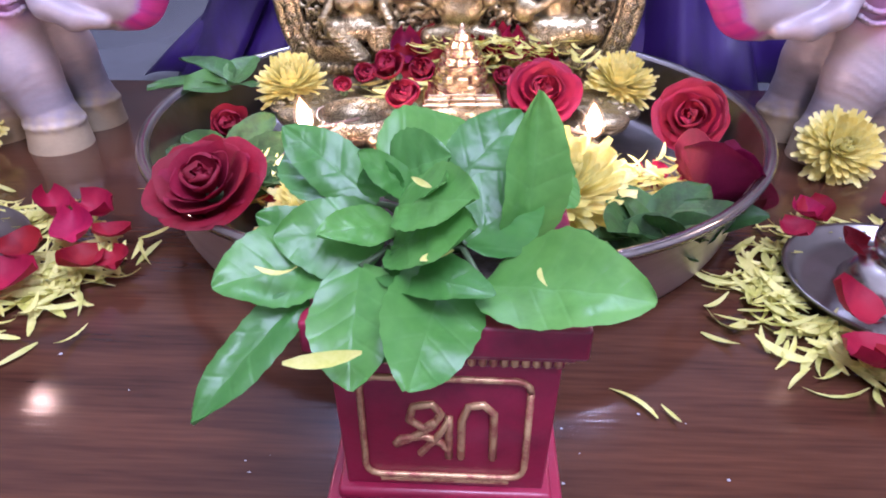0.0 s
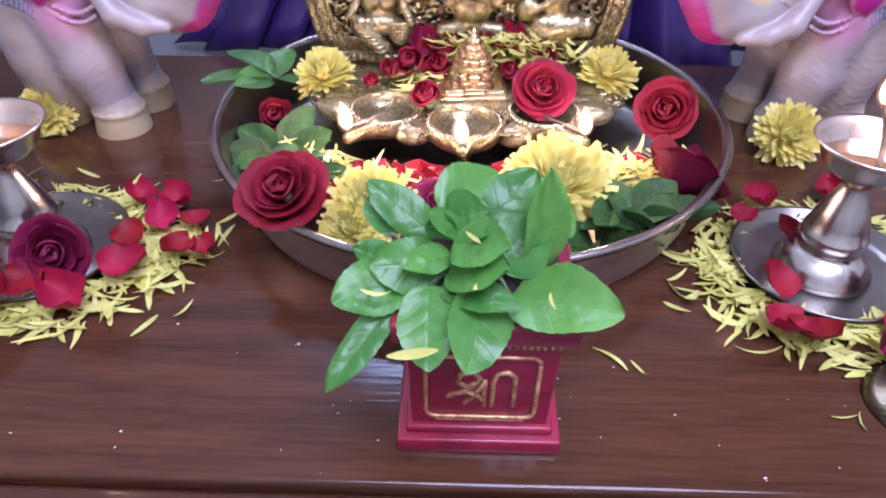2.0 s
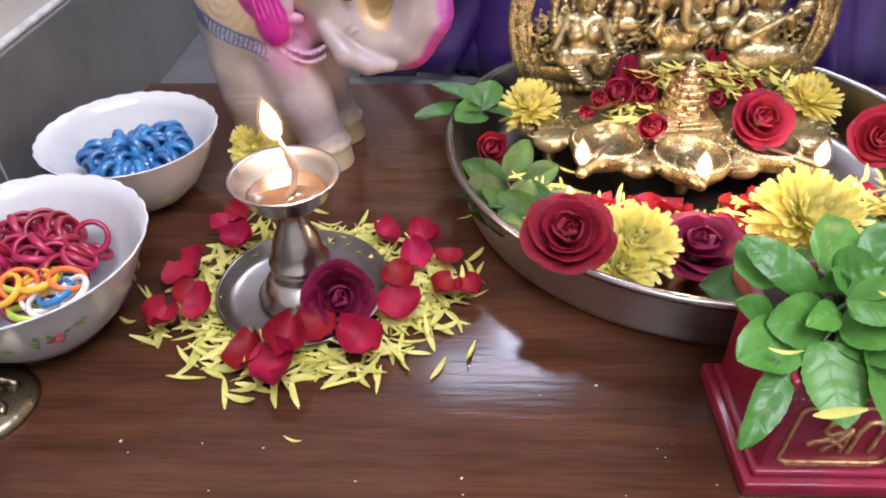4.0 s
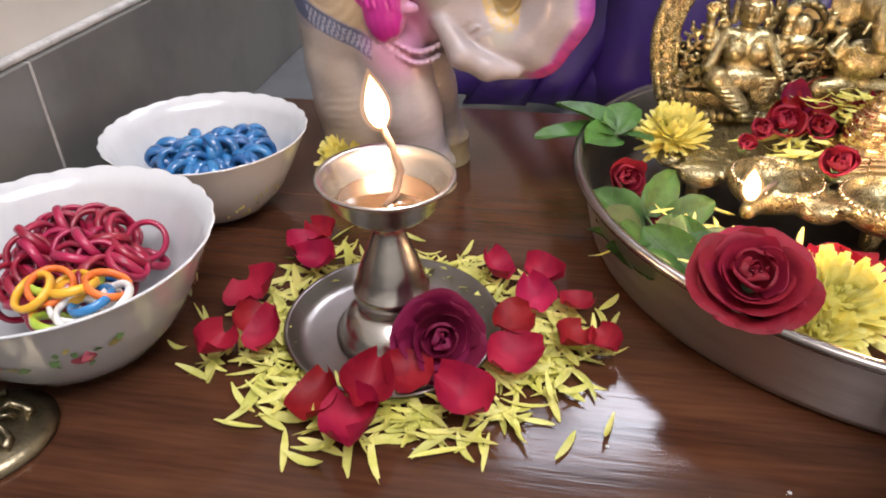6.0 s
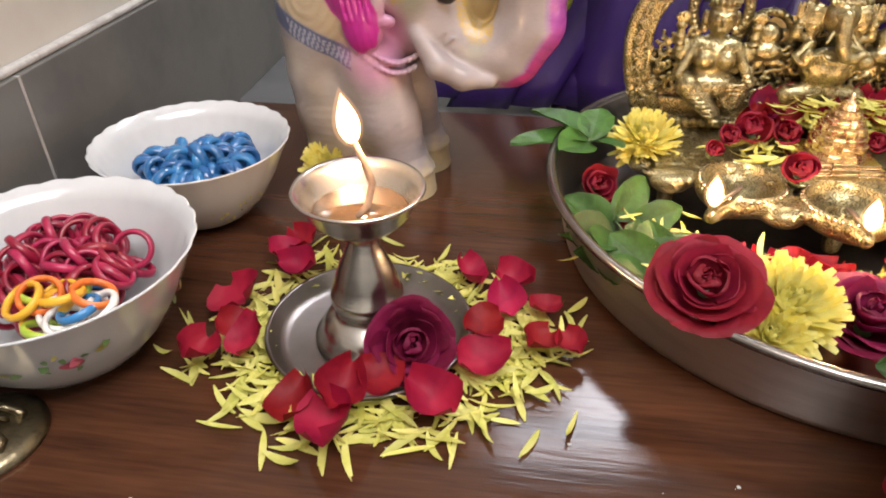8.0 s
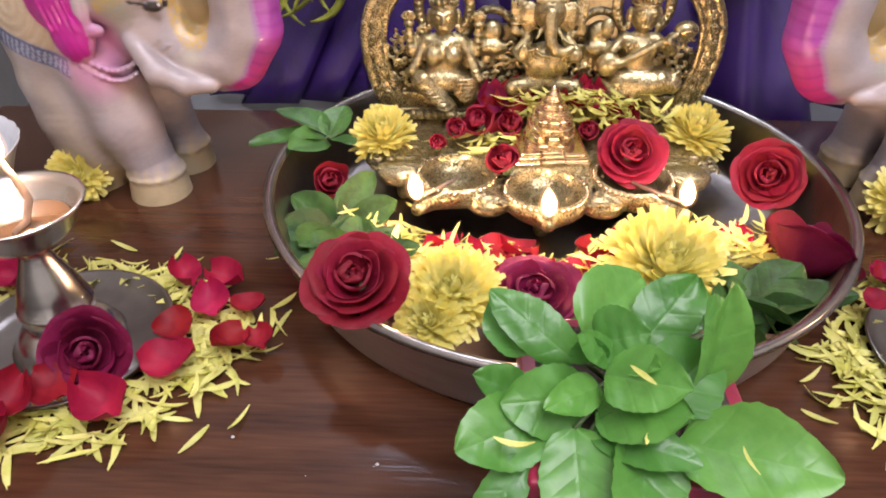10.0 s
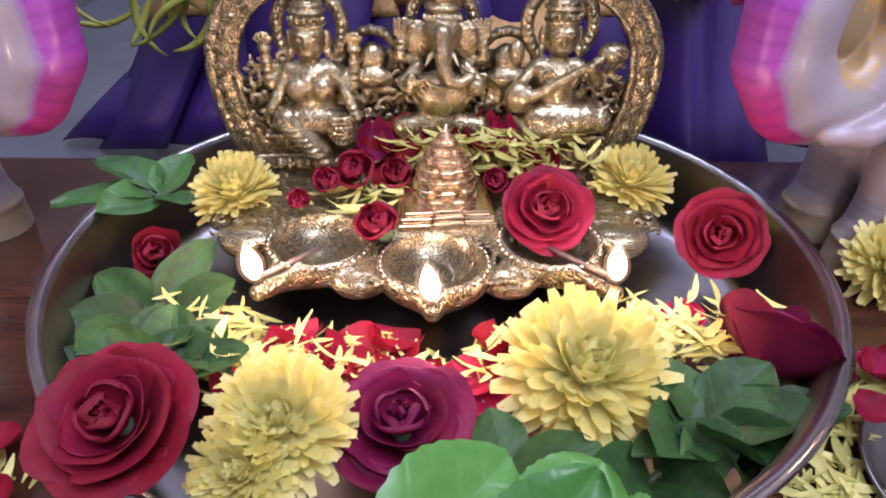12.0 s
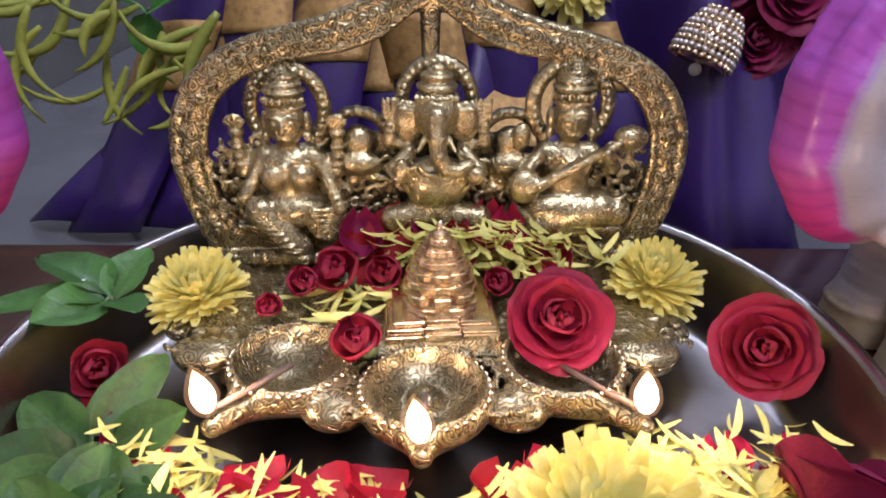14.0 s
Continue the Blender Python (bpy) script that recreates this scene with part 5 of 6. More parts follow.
        lay(sad * np.clip(np.sin(np.hypot(x + 0.302, (z - 0.128) * 0.8) * 1250), 0, 1) * 0.25, (0.30, 0.20, 0.13))
        band = np.clip((0.0066 - np.abs(s)) / 0.0012, 0, 1) * (x < -0.277)
        lay(band, (0.085, 0.105, 0.190))
        lay(band * (np.sin((x - 0.4 * z) * 1900) > 0.0) * 0.75 * (np.abs(s + 0.0005) < 0.0045) * (x > -0.315), (0.42, 0.43, 0.50))
        # pink wash on the neck and upper leg
        lay(np.clip((0.026 - np.hypot(x + 0.262, z - 0.094)) / 0.016, 0, 1) * 0.55, (0.50, 0.16, 0.36))
        lay(np.clip((0.014 - np.hypot(x + 0.256, (z - 0.112) * 0.7)) / 0.010, 0, 1) * 0.55 * (out > 0.022), (0.46, 0.10, 0.34))
        # ear
        ear = np.minimum(((x + 0.2755) / 0.0158) ** 2 + ((z - 0.1400) / 0.0265) ** 2, ((x + 0.2690) / 0.0112) ** 2 + ((z - 0.1135) / 0.0165) ** 2) + 0.10 * np.sin(x * 520 + z * 330)
        lay(np.clip((1.0 - ear) / 0.10, 0, 1) * (out > 0.031) * (x < -0.2585), (0.42, 0.018, 0.25))
        lay(np.clip((1.0 - ear) / 0.10, 0, 1) * (out > 0.031) * (x < -0.2585) * np.clip(np.sin(x * 1500 + z * 250), 0, 1) * 0.35, (0.26, 0.010, 0.17))
        # trunk's outer band
        cx, cz = -0.207, 0.128
        ang = np.arctan2(z - cz, x - cx)
        rr = np.hypot(x - cx, z - cz)
        best, off = np.full(len(co), 9.0), np.zeros(len(co))
        for (ax, _, az), (bx, _, bz), ra in zip(trunk, trunk[1:], (0.018, 0.018, 0.0185, 0.0183, 0.0175, 0.0163, 0.015)):
            for q in [w / 10 for w in range(10)]:
                px, pz = ax + (bx - ax) * q, az + (bz - az) * q
                d = np.hypot(x - px, z - pz)
                ln = math.hypot(px - cx, pz - cz)
                o = ((x - px) * (px - cx) + (z - pz) * (pz - cz)) / ln / ra
                off = np.where(d < best, o, off)
                best = np.minimum(best, d)
        ring_ = np.clip((off - 0.52) / 0.12, 0, 1) * np.clip((ang + 1.30) / 0.2, 0, 1) * np.clip((2.3 - ang) / 0.3, 0, 1) * np.clip((x + 0.200) / 0.006, 0, 1)
        # Yellow lamplight on the band's low part, put into the paint as hotter pink.
        warm_light = np.clip((0.115 - z) / 0.03, 0, 1)
        lay(ring_, (0.31, 0.060, 0.36))
        lay(ring_ * warm_light, (0.42, 0.030, 0.22))
        lay(ring_ * np.clip(np.sin(ang * 40), 0, 1) ** 2 * 0.5, (0.20, 0.012, 0.20))
        lay(np.clip(1 - np.abs(off - 0.52) / 0.10, 0, 1) * (ring_ < 0.6) * np.clip((ang + 1.2) / 0.3, 0, 1) * np.clip((2.2 - ang) / 0.3, 0, 1) * (x > -0.195) * 0.7, (0.26, 0.13, 0.40))
        # gilt in the curl's hollow and round the face
        hol = np.hypot((x + 0.2035) / 0.0105, (z - 0.127) / 0.0185)
        grain = 0.5 + 0.5 * np.sin(x * 2300 + 3 * np.sin(z * 700)) * np.sin(z * 2100 + 2 * np.sin(x * 900))
        lay(np.clip((1.0 - hol) / 0.08, 0, 1) * 0.9, (0.30, 0.22, 0.085))
        edge = np.clip((0.30 - np.abs(hol - 1.15)) / 0.15, 0, 1) * (x < -0.196)
        lay(edge * (0.35 + 0.6 * (grain > 0.5)), (0.46, 0.30, 0.055))
        brow = np.clip((0.0055 - np.abs(z - 0.141 - 0.45 * (x + 0.222) * (x < -0.222) + 0.35 * (x + 0.222) * (x > -0.222))) / 0.003, 0, 1) * (x > -0.252) * (x < -0.206)
        lay(brow * (0.35 + 0.6 * (grain > 0.5)), (0.46, 0.30, 0.055))
        lay(np.clip((z - 0.145) / 0.006, 0, 1) * (x > -0.252) * (x < -0.212) * 0.65, (0.14, 0.36, 0.25))
        lay(np.clip((0.014 - np.hypot(x + 0.242, z - 0.128)) / 0.010, 0, 1) * 0.35 * (out > 0.02), (0.26, 0.36, 0.24))
        lay(np.clip((0.010 - np.hypot(x + 0.206, (z - 0.098) * 1.4)) / 0.008, 0, 1) * 0.35, (0.28, 0.34, 0.24))
        # almond eye with a drawn corner
        side = out > 0.018
        d = np.hypot((x + 0.2215) / 1.6, z - 0.1265 - 0.10 * (x + 0.2215))
        lay(np.clip((0.0038 - d) / 0.0006, 0, 1) * side, (0.02, 0.018, 0.018))
        lay(np.clip((0.0012 - np.abs(z - 0.1290 + 0.35 * (x + 0.229))) / 0.0006, 0, 1) * (x > -0.2335) * (x < -0.2225) * side, (0.03, 0.025, 0.025))
        lay(np.clip((0.0010 - np.hypot(x + 0.2175, z - 0.1280)) / 0.0006, 0, 1) * side, (0.75, 0.72, 0.68))
        return base
    tagged(solid("elephant_statue", F, ELEPHANT, paint=paint), "white painted elephant statue with pink ears and a raised trunk", "statue", "pair of elephants")
    twin = tagged(solid("elephant_statue", F, ELEPHANT, (-0.020, 0.004, 0), True, paint), "white painted elephant statue with pink trunk edge", "statue", "pair of elephants")
    twin.matrix_basis = Matrix.Translation((0.225, yc, 0)) @ pose(0, 0, 0, 0, 0, 8) @ Matrix.Translation((-0.225, -yc, 0))


elephant()


# ---- flowers in and around the tray ----
rose((-0.092, 0.2935, 0.047), 0.0240, (-0.10, -0.45, 0.9), label="large open red rose resting on the tray's rim")
rose((0.054, 0.430, 0.042), 0.022, (0.05, -0.7, 0.8), label="red rose with pale petals on it, on the brass lamp", turn=30)
rose((0.142, 0.430, 0.030), 0.0215, (-0.35, -0.75, 0.6), label="red rose leaning on the steel tray's wall", turn=60)
rose((0.128, 0.340, 0.030), 0.026, (0.5, 0.45, 0.4), "dark", label="dark magenta rose lying face down on its side", turn=10)
rose((-0.010, 0.318, 0.016), 0.026, (0, -0.2, 1), "dark", label="dark red rose lying in the front of the tray", turn=50)
rose((-0.216, 0.277, 0.020), 0.0205, (0.25, -0.85, 0.5), "dark", label="dark magenta rose leaning against the lamp's dish", turn=0, stem=True)
rose((0.246, 0.268, 0.020), 0.0205, (-0.1, -0.85, 0.5), "dark", label="dark magenta rose leaning against the lamp's dish", turn=75)
rose((-0.130, 0.425, 0.020), 0.013, (0.2, -0.6, 0.7), label="small red rose half hidden under dark leaves", layers=4)
for x, y, z, r in ((-0.053, 0.460, 0.040, 0.0085), (-0.035, 0.466, 0.042, 0.012), (-0.063, 0.442, 0.040, 0.0065), (-0.021, 0.416, 0.041, 0.0115), (-0.016, 0.468, 0.04, 0.010), (0.034, 0.462, 0.04, 0.008)):
    rose((x, y, z), r, (random.uniform(-0.3, 0.3), -0.6, 0.7), label="small red rose bud on the brass lamp", layers=3, turn=random.uniform(0, 90))
mum((-0.099, 0.460, 0.036), 0.0225)
mum((0.107, 0.473, 0.036), 0.0225)
mum((-0.050, 0.312, 0.028), 0.0250, (0, -0.45, 0.9))
mum((0.058, 0.336, 0.028), 0.0325, (0, -0.35, 0.9))
mum((-0.060, 0.295, 0.024), 0.0180, (-0.1, -0.6, 0.8))
mum((0.228, 0.425, 0.016), 0.0235, (-0.1, -0.75, 0.6), "orange-yellow chrysanthemum leaning against an elephant's foot")
mum((-0.300, 0.440, 0.014), 0.0200, (0.1, -0.75, 0.6), "yellow chrysanthemum behind the lamp at an elephant's foot")


def ring_spots(cx, cy, n, r0, r1):
    out = []
    while len(out) < n:
        a = random.uniform(0, 2 * math.pi)
        r = r0 + (r1 - r0) * abs(random.gauss(0, 0.42))
        if r > r1 * 1.15 or (math.sin(a) > 0.2 and random.random() < 0.45):
            continue
        out.append((cx + r * math.cos(a) * 1.06, cy + r * math.sin(a) * 0.95, 0.0015 + 0.006 * random.random() * max(0, 1 - (r - r0) / (r1 - r0)) , random.uniform(0.013, 0.023), math.degrees(a) - 90 + random.gauss(0, 95)))
    return out


pile("petal_ring", ring_spots(-0.240, 0.297, 460, 0.049, 0.086) + [(-0.163 + 0.022 * random.gauss(0, 0.5), 0.296 + 0.034 * random.gauss(0, 0.5), 0.002 + 0.004 * random.random(), 0.018) for _ in range(60)], "pale yellow chrysanthemum petals strewn in a ring round the lamp")
pile("petal_ring", ring_spots(0.204, 0.298, 440, 0.049, 0.086), "pale yellow chrysanthemum petals strewn in a ring round the lamp")


def heap(cx, cy, z, rx, ry, n, dz=0.006):
    return [(cx + rx * random.gauss(0, 0.45), cy + ry * random.gauss(0, 0.45), z + dz * random.random(), random.uniform(0.012, 0.02)) for _ in range(n)]


pile("petal_heap", heap(0.026, 0.474, 0.044, 0.050, 0.013, 190, 0.020) + heap(-0.03, 0.45, 0.037, 0.025, 0.02, 26), "pale chrysanthemum petals heaped before the brass figures")
pile("petal_heap", heap(0.100, 0.374, 0.005, 0.040, 0.024, 120, 0.020) + heap(-0.090, 0.372, 0.005, 0.034, 0.026, 95, 0.022) + heap(-0.010, 0.346, 0.004, 0.055, 0.012, 60, 0.014) + heap(0.135, 0.372, 0.006, 0.02, 0.03, 30, 0.02) + heap(-0.075, 0.350, 0.012, 0.045, 0.016, 60, 0.02) + heap(0.090, 0.360, 0.012, 0.045, 0.014, 60, 0.02) + heap(0.01, 0.350, 0.010, 0.05, 0.008, 40, 0.012) + heap(-0.055, 0.368, 0.006, 0.050, 0.010, 70, 0.010) + heap(0.050, 0.368, 0.006, 0.045, 0.010, 50, 0.010), "pale chrysanthemum petals strewn over the tray floor")
pile("stray_petals", [(-0.016, 0.1565, 0.0785, 0.018, 92), (-0.030, 0.176, 0.0875, 0.012, 70), (0.030, 0.168, 0.094, 0.011, 10), (0.004, 0.184, 0.108, 0.010, 30), (0.006, 0.176, 0.094, 0.010, -30),
                      (-0.144, 0.252, 0.002, 0.017), (0.088, 0.221, 0.002, 0.010), (0.078, 0.228, 0.002, 0.020), (-0.228, 0.195, 0.001, 0.009), (-0.165, 0.262, 0.002, 0.018), (-0.150, 0.275, 0.002, 0.015),
                      (-0.29, 0.232, 0.002, 0.02), (-0.315, 0.262, 0.002, 0.016), (0.175, 0.195, 0.001, 0.012), (0.182, 0.192, 0.001, 0.010)], "single pale petals fallen on the wood and leaves")

random.seed(5)
RED_L = ((-0.309, 0.306, 1.6), (-0.302, 0.282, 1.2), (-0.290, 0.278, 1.2), (-0.315, 0.264, 1.3), (-0.288, 0.336, 1.3), (-0.301, 0.349, 1.1), (-0.294,
         0.363, 1.1), (-0.259, 0.242, 1.3), (-0.241, 0.251, 1.5), (-0.239, 0.228, 1.7), (-0.226, 0.260, 1.2), (-0.203, 0.251, 1.6), (-0.182, 0.278,
         1.4), (-0.185, 0.300, 1.1), (-0.172, 0.340, 1.3), (-0.176, 0.323, 1.2), (-0.159, 0.293, 1.1), (-0.143, 0.294, 0.9), (-0.197, 0.341, 1.2),
         (-0.156, 0.319, 1.0))
RED_R = ((0.190, 0.358, 1.0), (0.188, 0.320, 1.0), (0.167, 0.333, 0.9), (0.166, 0.275, 1.3), (0.164, 0.243, 1.5), (0.244, 0.376, 1.0), (0.185, 0.358,
         0.9))
for x, y, size in RED_L + RED_R:
    near = math.hypot(x + 0.240 if x < 0 else x - 0.204, y - 0.297) < 0.056
    red_petal(x, y - 0.004 * near, 0.0150 if near else 0.0095, random.uniform(0, 360), size, random.choice((0, 1, 2, 2, 0)),
              (random.uniform(4, 34), random.uniform(-22, 22)) if y < 0.28 else (random.uniform(-22, 22), random.uniform(-26, 26)), label="loose red rose petal among the yellow petals round a lamp")
for k in range(11):
    a, r = random.uniform(-2.4, 1.2), random.uniform(0.056, 0.080)
    red_petal(0.204 + r * math.cos(a), 0.298 + r * math.sin(a), 0.0095, random.uniform(0, 360), random.uniform(1.0, 1.5), label="loose red rose petal among the yellow petals round a lamp")
for x, y, z in ((-0.03, 0.485, 0.052), (-0.012, 0.487, 0.054), (0.004, 0.489, 0.056), (0.028, 0.487, 0.054), (0.040, 0.485, 0.052), (0.062, 0.48, 0.045), (-0.03, 0.478, 0.044), (0.015, 0.480, 0.048)):
    red_petal(x, y, z, random.uniform(-40, 40), 1.5, tilt=(random.uniform(30, 60), random.uniform(-15, 15)), label="dark red rose petal tucked before the brass figures")
for x, y in ((-0.06, 0.36), (-0.035, 0.352), (-0.022, 0.345), (0.015, 0.347), (0.03, 0.352), (0.045, 0.372), (-0.095, 0.372), (0.125, 0.362), (0.0, 0.34), (-0.108, 0.392), (-0.075, 0.345), (-0.120, 0.405), (0.138, 0.378), (0.020, 0.330), (-0.028, 0.330), (-0.048, 0.345), (-0.012, 0.356), (0.055, 0.358), (-0.088, 0.356), (0.112, 0.378), (-0.056, 0.372), (-0.030, 0.366), (-0.042, 0.358), (-0.015, 0.368), (0.028, 0.368), (-0.098, 0.362)):
    red_petal(x, y, 0.012, random.uniform(0, 360), 1.3, random.choice((0, 1, 2)), label="loose red rose petal on the tray floor")


def sprig_leaves(name, spots, label, material=LEAF_DARK):
    """A sprig of leaves; spots: base, tip, width."""
    t = thing(name, label, "leaves")
    for a, b, w in spots:
        a, b = Vector(a), Vector(b)
        ob = part("leaf", leaf_bm((b - a).length, w, 0.12, random.uniform(0.1, 0.5), random.random() * 40, 8), material, t)
        ob.matrix_basis = basis(a, b - a, (random.uniform(-0.5, 0.5), random.uniform(-0.7, 0.1), 0.8))
    c = sum((Vector(s[0]) for s in spots), Vector()) / len(spots)
    for a, b, w in spots:
        part("stalk", tube(bmesh.new(), [c, (c + Vector(a)) / 2 + Vector((0, 0, 0.001)), a], 0.0008, 5), STEM, t)
    return t


sprig_leaves("leaf_sprig", [((-0.135, 0.452, 0.040), (-0.170, 0.470, 0.054), 0.024), ((-0.135, 0.450, 0.040), (-0.182, 0.440, 0.046), 0.022), ((-0.133, 0.452, 0.040), (-0.128, 0.480, 0.052), 0.022),
                            ((-0.135, 0.448, 0.040), (-0.152, 0.425, 0.048), 0.022), ((-0.132, 0.45, 0.04), (-0.115, 0.435, 0.047), 0.018)], "dark green basil sprig hanging over the tray's rim", LEAF_MID)
sprig_leaves("leaf_sprig", [((-0.12, 0.385, 0.015), (-0.148, 0.40, 0.03), 0.020), ((-0.12, 0.38, 0.015), (-0.145, 0.365, 0.032), 0.022), ((-0.115, 0.375, 0.02), (-0.095, 0.35, 0.035), 0.018), ((-0.12, 0.375, 0.02), (-0.13, 0.345, 0.036), 0.022),
                            ((-0.11, 0.385, 0.02), (-0.085, 0.39, 0.032), 0.018), ((-0.1, 0.36, 0.02), (-0.075, 0.335, 0.034), 0.018), ((-0.12, 0.39, 0.02), (-0.10, 0.42, 0.035), 0.018)], "dark green leaves lying in the tray under the flowers")
sprig_leaves("leaf_sprig", [((-0.100, 0.340, 0.020), (-0.082, 0.362, 0.034), 0.022), ((-0.102, 0.338, 0.020), (-0.126, 0.352, 0.036), 0.024), ((-0.098, 0.338, 0.020), (-0.070, 0.345, 0.036), 0.020),
                            ((-0.104, 0.336, 0.020), (-0.128, 0.328, 0.036), 0.022), ((-0.10, 0.342, 0.02), (-0.104, 0.370, 0.036), 0.024)], "dull green leaves tucked between the roses in the tray")
sprig_leaves("leaf_sprig", [((0.10, 0.315, 0.015), (0.12, 0.30, 0.034), 0.020), ((0.10, 0.315, 0.015), (0.085, 0.295, 0.032), 0.020), ((0.10, 0.318, 0.015), (0.078, 0.322, 0.034), 0.018), ((0.105, 0.318, 0.015), (0.125, 0.318, 0.036), 0.020),
                            ((0.105, 0.31, 0.015), (0.10, 0.285, 0.032), 0.022), ((0.1, 0.315, 0.015), (0.068, 0.300, 0.03), 0.018)], "dark green leaves lying in the tray beside the roses")


# ---- brass feet ornaments ----
def ornament(x, y, turn):
    t = thing("brass_ornament", "dull brass oval ornament with raised scrolls on the board", "ornament", (x, y, 0.0), "brass ornaments")
    t.rotation_euler = (0, 0, radians(turn))
    t.scale = (0.88, 0.88, 0.88)
    part("dome", lathe([(0.001, 0.0), (0.030, 0.0), (0.0305, 0.002), (0.026, 0.005), (0.016, 0.0080), (0.001, 0.009)], 40, lambda a, r, z: (r * (1 + 0.25 * math.cos(a) ** 2), z)), BRASS_OLD, t)
    for k in range(7):
        a = 2 * math.pi * k / 7
        pts = [Vector((0.020 * math.cos(a), 0.0165 * math.sin(a), 0.0110)) + Vector(((0.008 - 0.0009 * q) * math.cos(a + q * 0.8), (0.0075 - 0.0009 * q) * math.sin(a + q * 0.8), 0.0008 - 0.004 * (math.cos(q * 0.8) > 0.2))) for q in range(8)]
        part("scroll", tube(bmesh.new(), pts, [0.0024 - 0.00016 * q for q in range(8)], 6), BRASS_OLD, t)


ornament(-0.392, 0.208, 35)
ornament(0.222, 0.200, -20)


# ---- the draped silk behind ----
def drape():
    t = thing("silk_drape", "deep purple silk cloth with gold borders, gathered in pleats", "cloth")

    def cloth(name, mat_, cx, cy, a0, a1, n, base, pleats, depth, top, zlo, zhi, off=0.0, label=""):
        bm = bmesh.new()
        rows = []
        for j in range(15):
            v = j / 14
            z = zlo + (zhi - zlo) * v
            row = []
            for i in range(n + 1):
                a = a0 + (a1 - a0) * i / n
                w = noise.noise((a * 2.2, v * 1.5, 3.3))
                r = base + (top - base) * v ** 0.8 + depth * (1 - 0.45 * v) * (math.sin(a * pleats + 1.6 * w + v * 0.8) + 0.4 * math.sin(a * pleats * 2.3 + 1)) + 0.03 * w + off
                row.append(bm.verts.new((cx + r * math.cos(radians(270) + a), cy + r * math.sin(radians(270) + a), z)))
            rows.append(row)
        for p, q in zip(rows, rows[1:]):
            for i in range(n):
                bm.faces.new((p[i], p[i + 1], q[i + 1], q[i]))
        ob = part(name, bm, mat_, t, label)
        so = ob.modifiers.new("thickness", "SOLIDIFY")
        so.thickness = 0.0015
    # Upper skirt is unseen, added height that darkens reflections and the floor behind.
    cloth("skirt", PURPLE, 0.16, 1.02, -1.25, 1.7, 260, 0.425, 15, 0.036, 0.16, -0.021, 0.62)
    cloth("hem", GOLDCLOTH, 0.16, 1.02, -1.25, -0.2, 120, 0.410, 15, 0.018, 0.375, 0.052, 0.11, 0.004, "woven gold border")
    cloth("pleat", PURPLE, -0.07, 0.835, -1.1, 1.1, 130, 0.190, 13, 0.016, 0.10, -0.021, 0.13)
    for k in range(-2, 11):
        base = Vector((-0.215 + 0.034 * k, 0.645 + 0.012 * math.sin(k * 1.7), -0.020))
        up = Vector((0.10 - 0.022 * k + 0.05 * math.sin(k * 2.1), 0.06, 0.19 + 0.02 * math.sin(k)))
        side = Vector((0.056, -0.020 - 0.008 * math.sin(k * 1.3), 0.006))
        nrm = up.cross(side).normalized()
        for name, mat_, v0, v1, lift in (("pleat", PURPLE, 0, 1, 0.0), ("border", GOLDCLOTH, 0.56 + 0.05 * math.sin(k), 0.76, 0.0016)):
            bm = grid(lambda u, v: base + up * (v0 + (v1 - v0) * v) + side * (u + 1) / 2 - nrm * (0.010 * math.sin(math.pi * (u + 1) / 2) + lift) + nrm * 0.004 * math.sin(5 * (v0 + (v1 - v0) * v) + k), 8, 8)
            ob = part(name, bm, mat_, t, "woven gold border" if name == "border" else "")
            ob.modifiers.new("thickness", "SOLIDIFY").thickness = 0.0010


drape()


def streamers():
    t = thing("fibre_garland", "yellow-green fibre streamers hanging over the silk", "garland")
    for k in range(26):
        x, y, z = -0.195 + random.uniform(-0.050, 0.075), 0.628 + random.uniform(-0.012, 0.012), 0.105 + random.uniform(-0.02, 0.045)
        a, L, bend = radians(random.uniform(190, 262)), random.uniform(0.028, 0.062), random.uniform(-0.9, 0.9)
        W = random.uniform(0.0016, 0.0032)

        def f(u, v):
            b = a + bend * v * v
            w = u * W * (0.25 + math.sin(math.pi * min(1, 0.06 + 0.94 * v)) ** 0.7)
            return (x + L * v * math.cos(b) - w * math.sin(b), y - 0.010 * v + 0.3 * abs(w), z + L * v * math.sin(b) + w * math.cos(b))
        ob = part("strand", grid(f, 2, 9), FEATHER, t)
        ob.modifiers.new("thickness", "SOLIDIFY").thickness = 0.0006


streamers()
for x, z, r in ((0.196, 0.082, 0.021), (0.215, 0.110, 0.026), (0.235, 0.140, 0.028), (0.190, 0.150, 0.020), (0.255, 0.12, 0.022)):
    rose((x, 0.665, z), r, (0, -0.9, 0.3), "dark", label="deep red rose pinned on the purple silk", turn=random.uniform(0, 90))


def bead_mesh(m):
    bm = bmesh.new()
    bmesh.ops.create_icosphere(bm, subdivisions=1, radius=0.0021)
    return mesh_of("bead", bm, m)


BEADS = [bead_mesh(GOLD), bead_mesh(STEEL_WALL)]


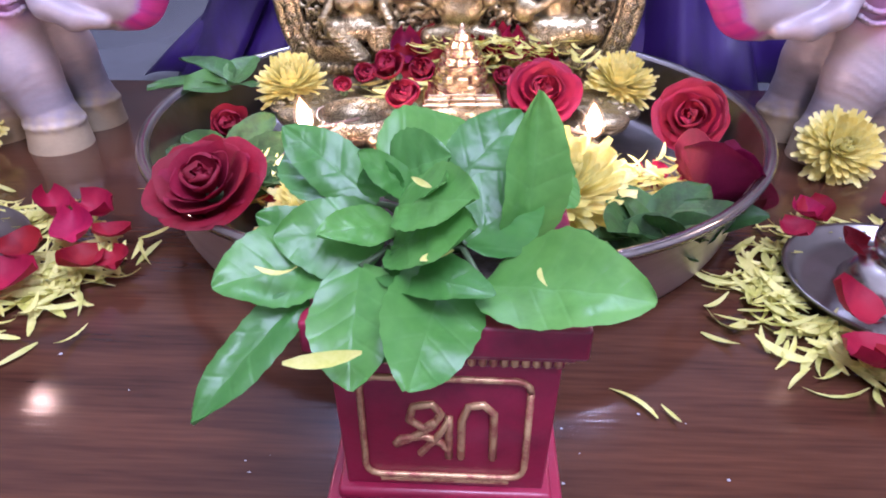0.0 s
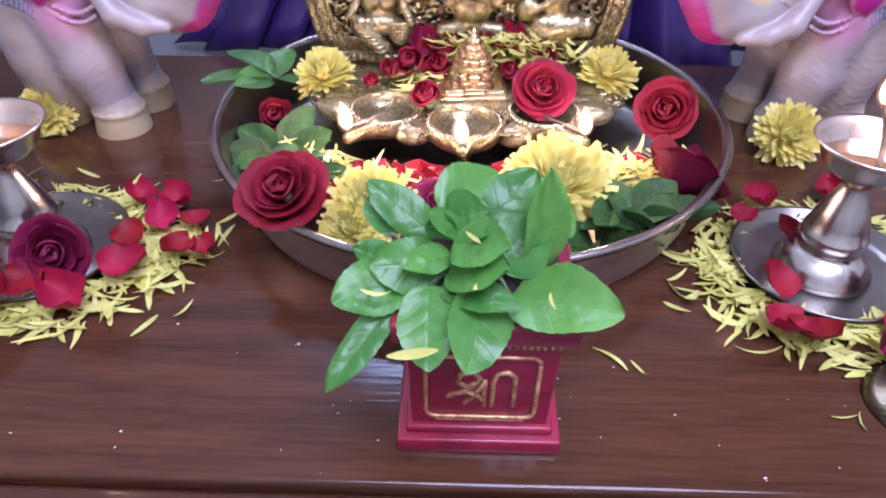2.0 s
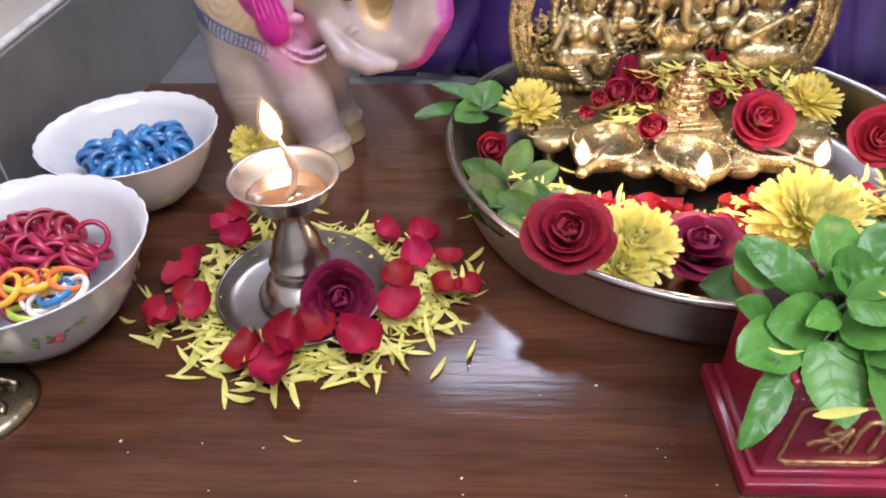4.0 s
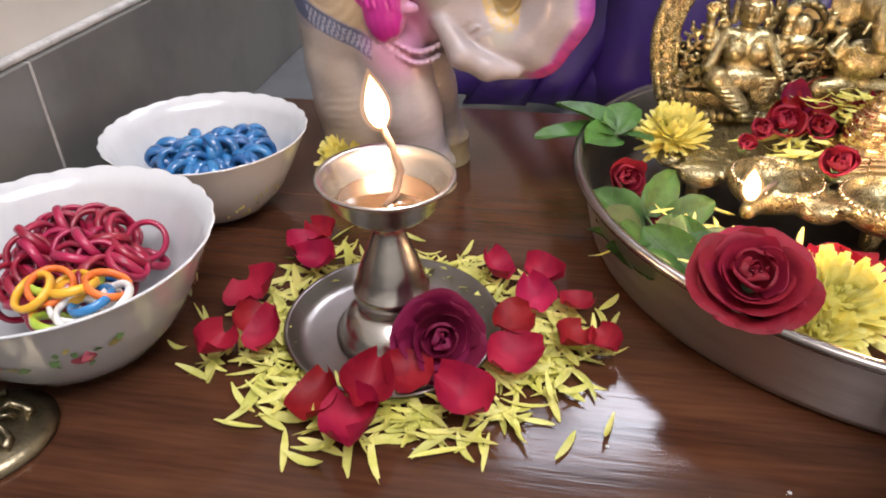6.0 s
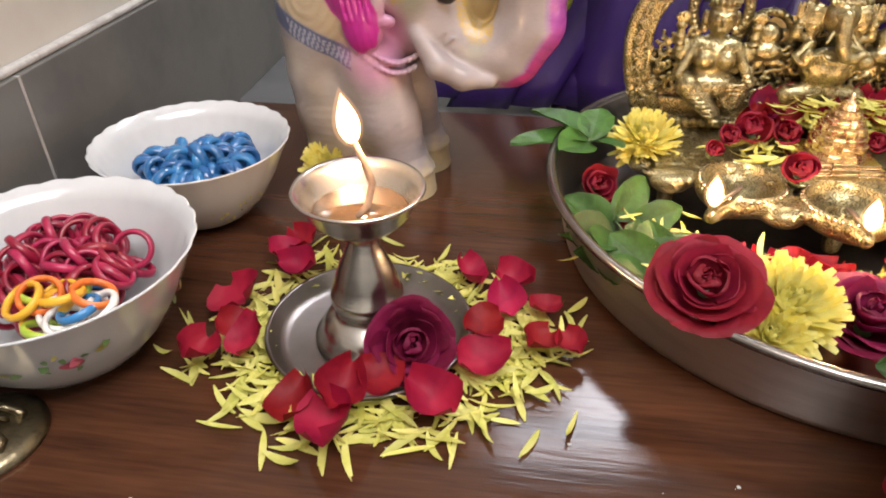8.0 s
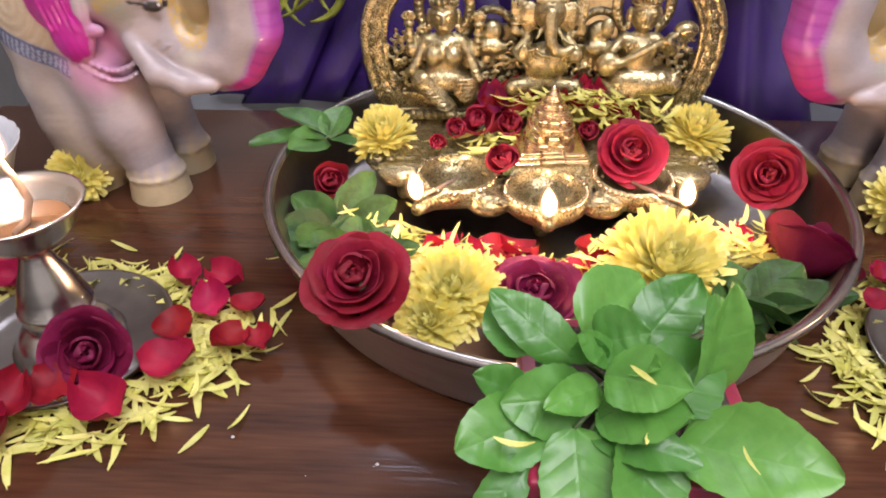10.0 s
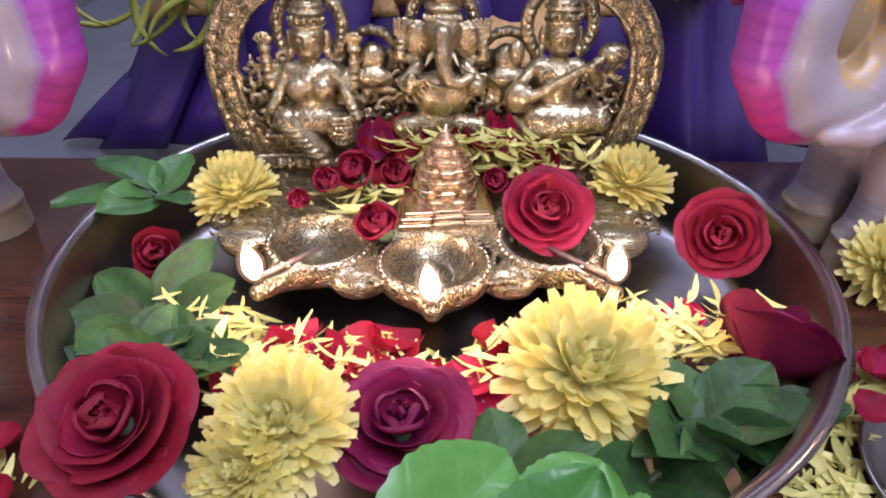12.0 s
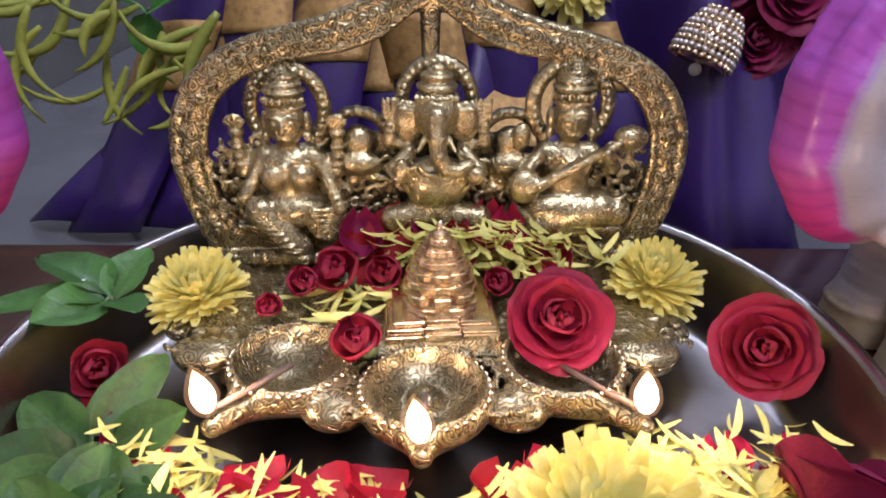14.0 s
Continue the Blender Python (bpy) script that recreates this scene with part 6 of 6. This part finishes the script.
def pendant():
    t = thing("bead_pendant", "silver and gold beaded bell pendant hanging on the silk", "jewellery", (0.163, 0.612, 0.106))
    t.rotation_euler = (radians(-12), radians(25), 0)
    t.scale = (0.98, 0.98, 0.98)
    for k in range(9):
        z = 0.002 + 0.0037 * k
        r = 0.0178 * math.cos(0.5 * math.pi * max(0, (z - 0.006) / 0.034)) ** 0.7 + 0.0012
        n = int(r * 1500)
        for i in range(n):
            a = 2 * math.pi * i / n
            share("bead", BEADS[k % 2], Matrix.Translation((r * math.cos(a), r * math.sin(a), z)), t)
    part("bell", lathe([(0.0005, 0.0), (0.015, 0.0), (0.0165, 0.009), (0.014, 0.02), (0.007, 0.031), (0.0005, 0.034)], 24), GOLD, t)
    bm = bmesh.new()
    bmesh.ops.create_uvsphere(bm, u_segments=16, v_segments=10, radius=0.004, matrix=Matrix.Translation((0, 0, -0.004)))
    part("drop", bm, CERAMIC, t, "white pearl drop")


pendant()
mum((0.092, 0.655, 0.150), 0.030, (0, -0.8, 0.5), "greenish-yellow chrysanthemum tucked in the silk behind")
sprig_leaves("leaf_sprig", [((-0.175, 0.650, 0.125), (-0.150, 0.640, 0.140), 0.022), ((-0.175, 0.650, 0.125), (-0.195, 0.640, 0.140), 0.020), ((-0.175, 0.650, 0.125), (-0.180, 0.645, 0.100), 0.020),
                            ((-0.172, 0.650, 0.128), (-0.165, 0.650, 0.155), 0.020)], "dark green leaves tucked into the silk behind", LEAF)
sprig_leaves("leaf_sprig", [((-0.118, 0.345, 0.016), (-0.142, 0.338, 0.034), 0.020), ((-0.118, 0.345, 0.016), (-0.126, 0.318, 0.034), 0.020), ((-0.112, 0.345, 0.016), (-0.085, 0.352, 0.034), 0.022),
                            ((-0.112, 0.348, 0.016), (-0.108, 0.372, 0.034), 0.022), ((-0.12, 0.35, 0.016), (-0.15, 0.362, 0.03), 0.018)], "wilted green leaves among the petals in the tray")
sprig_leaves("leaf_sprig", [((0.075, 0.300, 0.014), (0.052, 0.292, 0.030), 0.018), ((0.078, 0.300, 0.014), (0.090, 0.278, 0.030), 0.020), ((0.078, 0.302, 0.014), (0.100, 0.300, 0.036), 0.022),
                            ((0.074, 0.298, 0.014), (0.064, 0.274, 0.028), 0.018), ((0.11, 0.32, 0.015), (0.145, 0.315, 0.034), 0.020)], "green leaves lying at the tray's front wall")

sprig_leaves("leaf_sprig", [((0.098, 0.318, 0.020), (0.122, 0.330, 0.040), 0.026), ((0.100, 0.314, 0.020), (0.130, 0.308, 0.040), 0.026), ((0.096, 0.312, 0.020), (0.108, 0.286, 0.038), 0.026),
                            ((0.092, 0.314, 0.020), (0.074, 0.294, 0.036), 0.026), ((0.094, 0.318, 0.02), (0.088, 0.340, 0.034), 0.022)], "broad green basil leaves heaped in the tray's front", LEAF_DARK)
sprig_leaves("leaf_sprig", [((0.030, 0.296, 0.014), (0.056, 0.300, 0.030), 0.024), ((0.028, 0.294, 0.014), (0.040, 0.272, 0.028), 0.022), ((0.026, 0.296, 0.014), (0.004, 0.288, 0.028), 0.024),
                            ((0.026, 0.298, 0.014), (0.022, 0.320, 0.028), 0.020), ((0.020, 0.292, 0.014), (-0.016, 0.284, 0.024), 0.022)], "green leaves lying at the tray's front below the flowers", LEAF_DARK)


def specks():
    """Tiny pale crumbs and scratches left on the wood."""
    bm = bmesh.new()
    for _ in range(46):
        x, y, r = random.uniform(-0.33, 0.24), random.uniform(0.158, 0.245), random.uniform(0.0003, 0.0010)
        a, k = random.uniform(0, 6.28), random.uniform(0.3, 1.0)
        vs = [bm.verts.new((x + r * math.cos(a + q) * (1 if e % 2 else k), y + r * math.sin(a + q) * k, 0.0004)) for e, q in enumerate((0, 1.2, 2.4, 3.7, 5.0))]
        top = bm.verts.new((x, y, 0.0004 + 0.5 * r))
        for e in range(5):
            bm.faces.new((vs[e], vs[(e + 1) % 5], top))
    tagged(part("dust", bm, GROUT), "pale specks of dust scattered over the polished wood", "dust", "", "stuff")


specks()
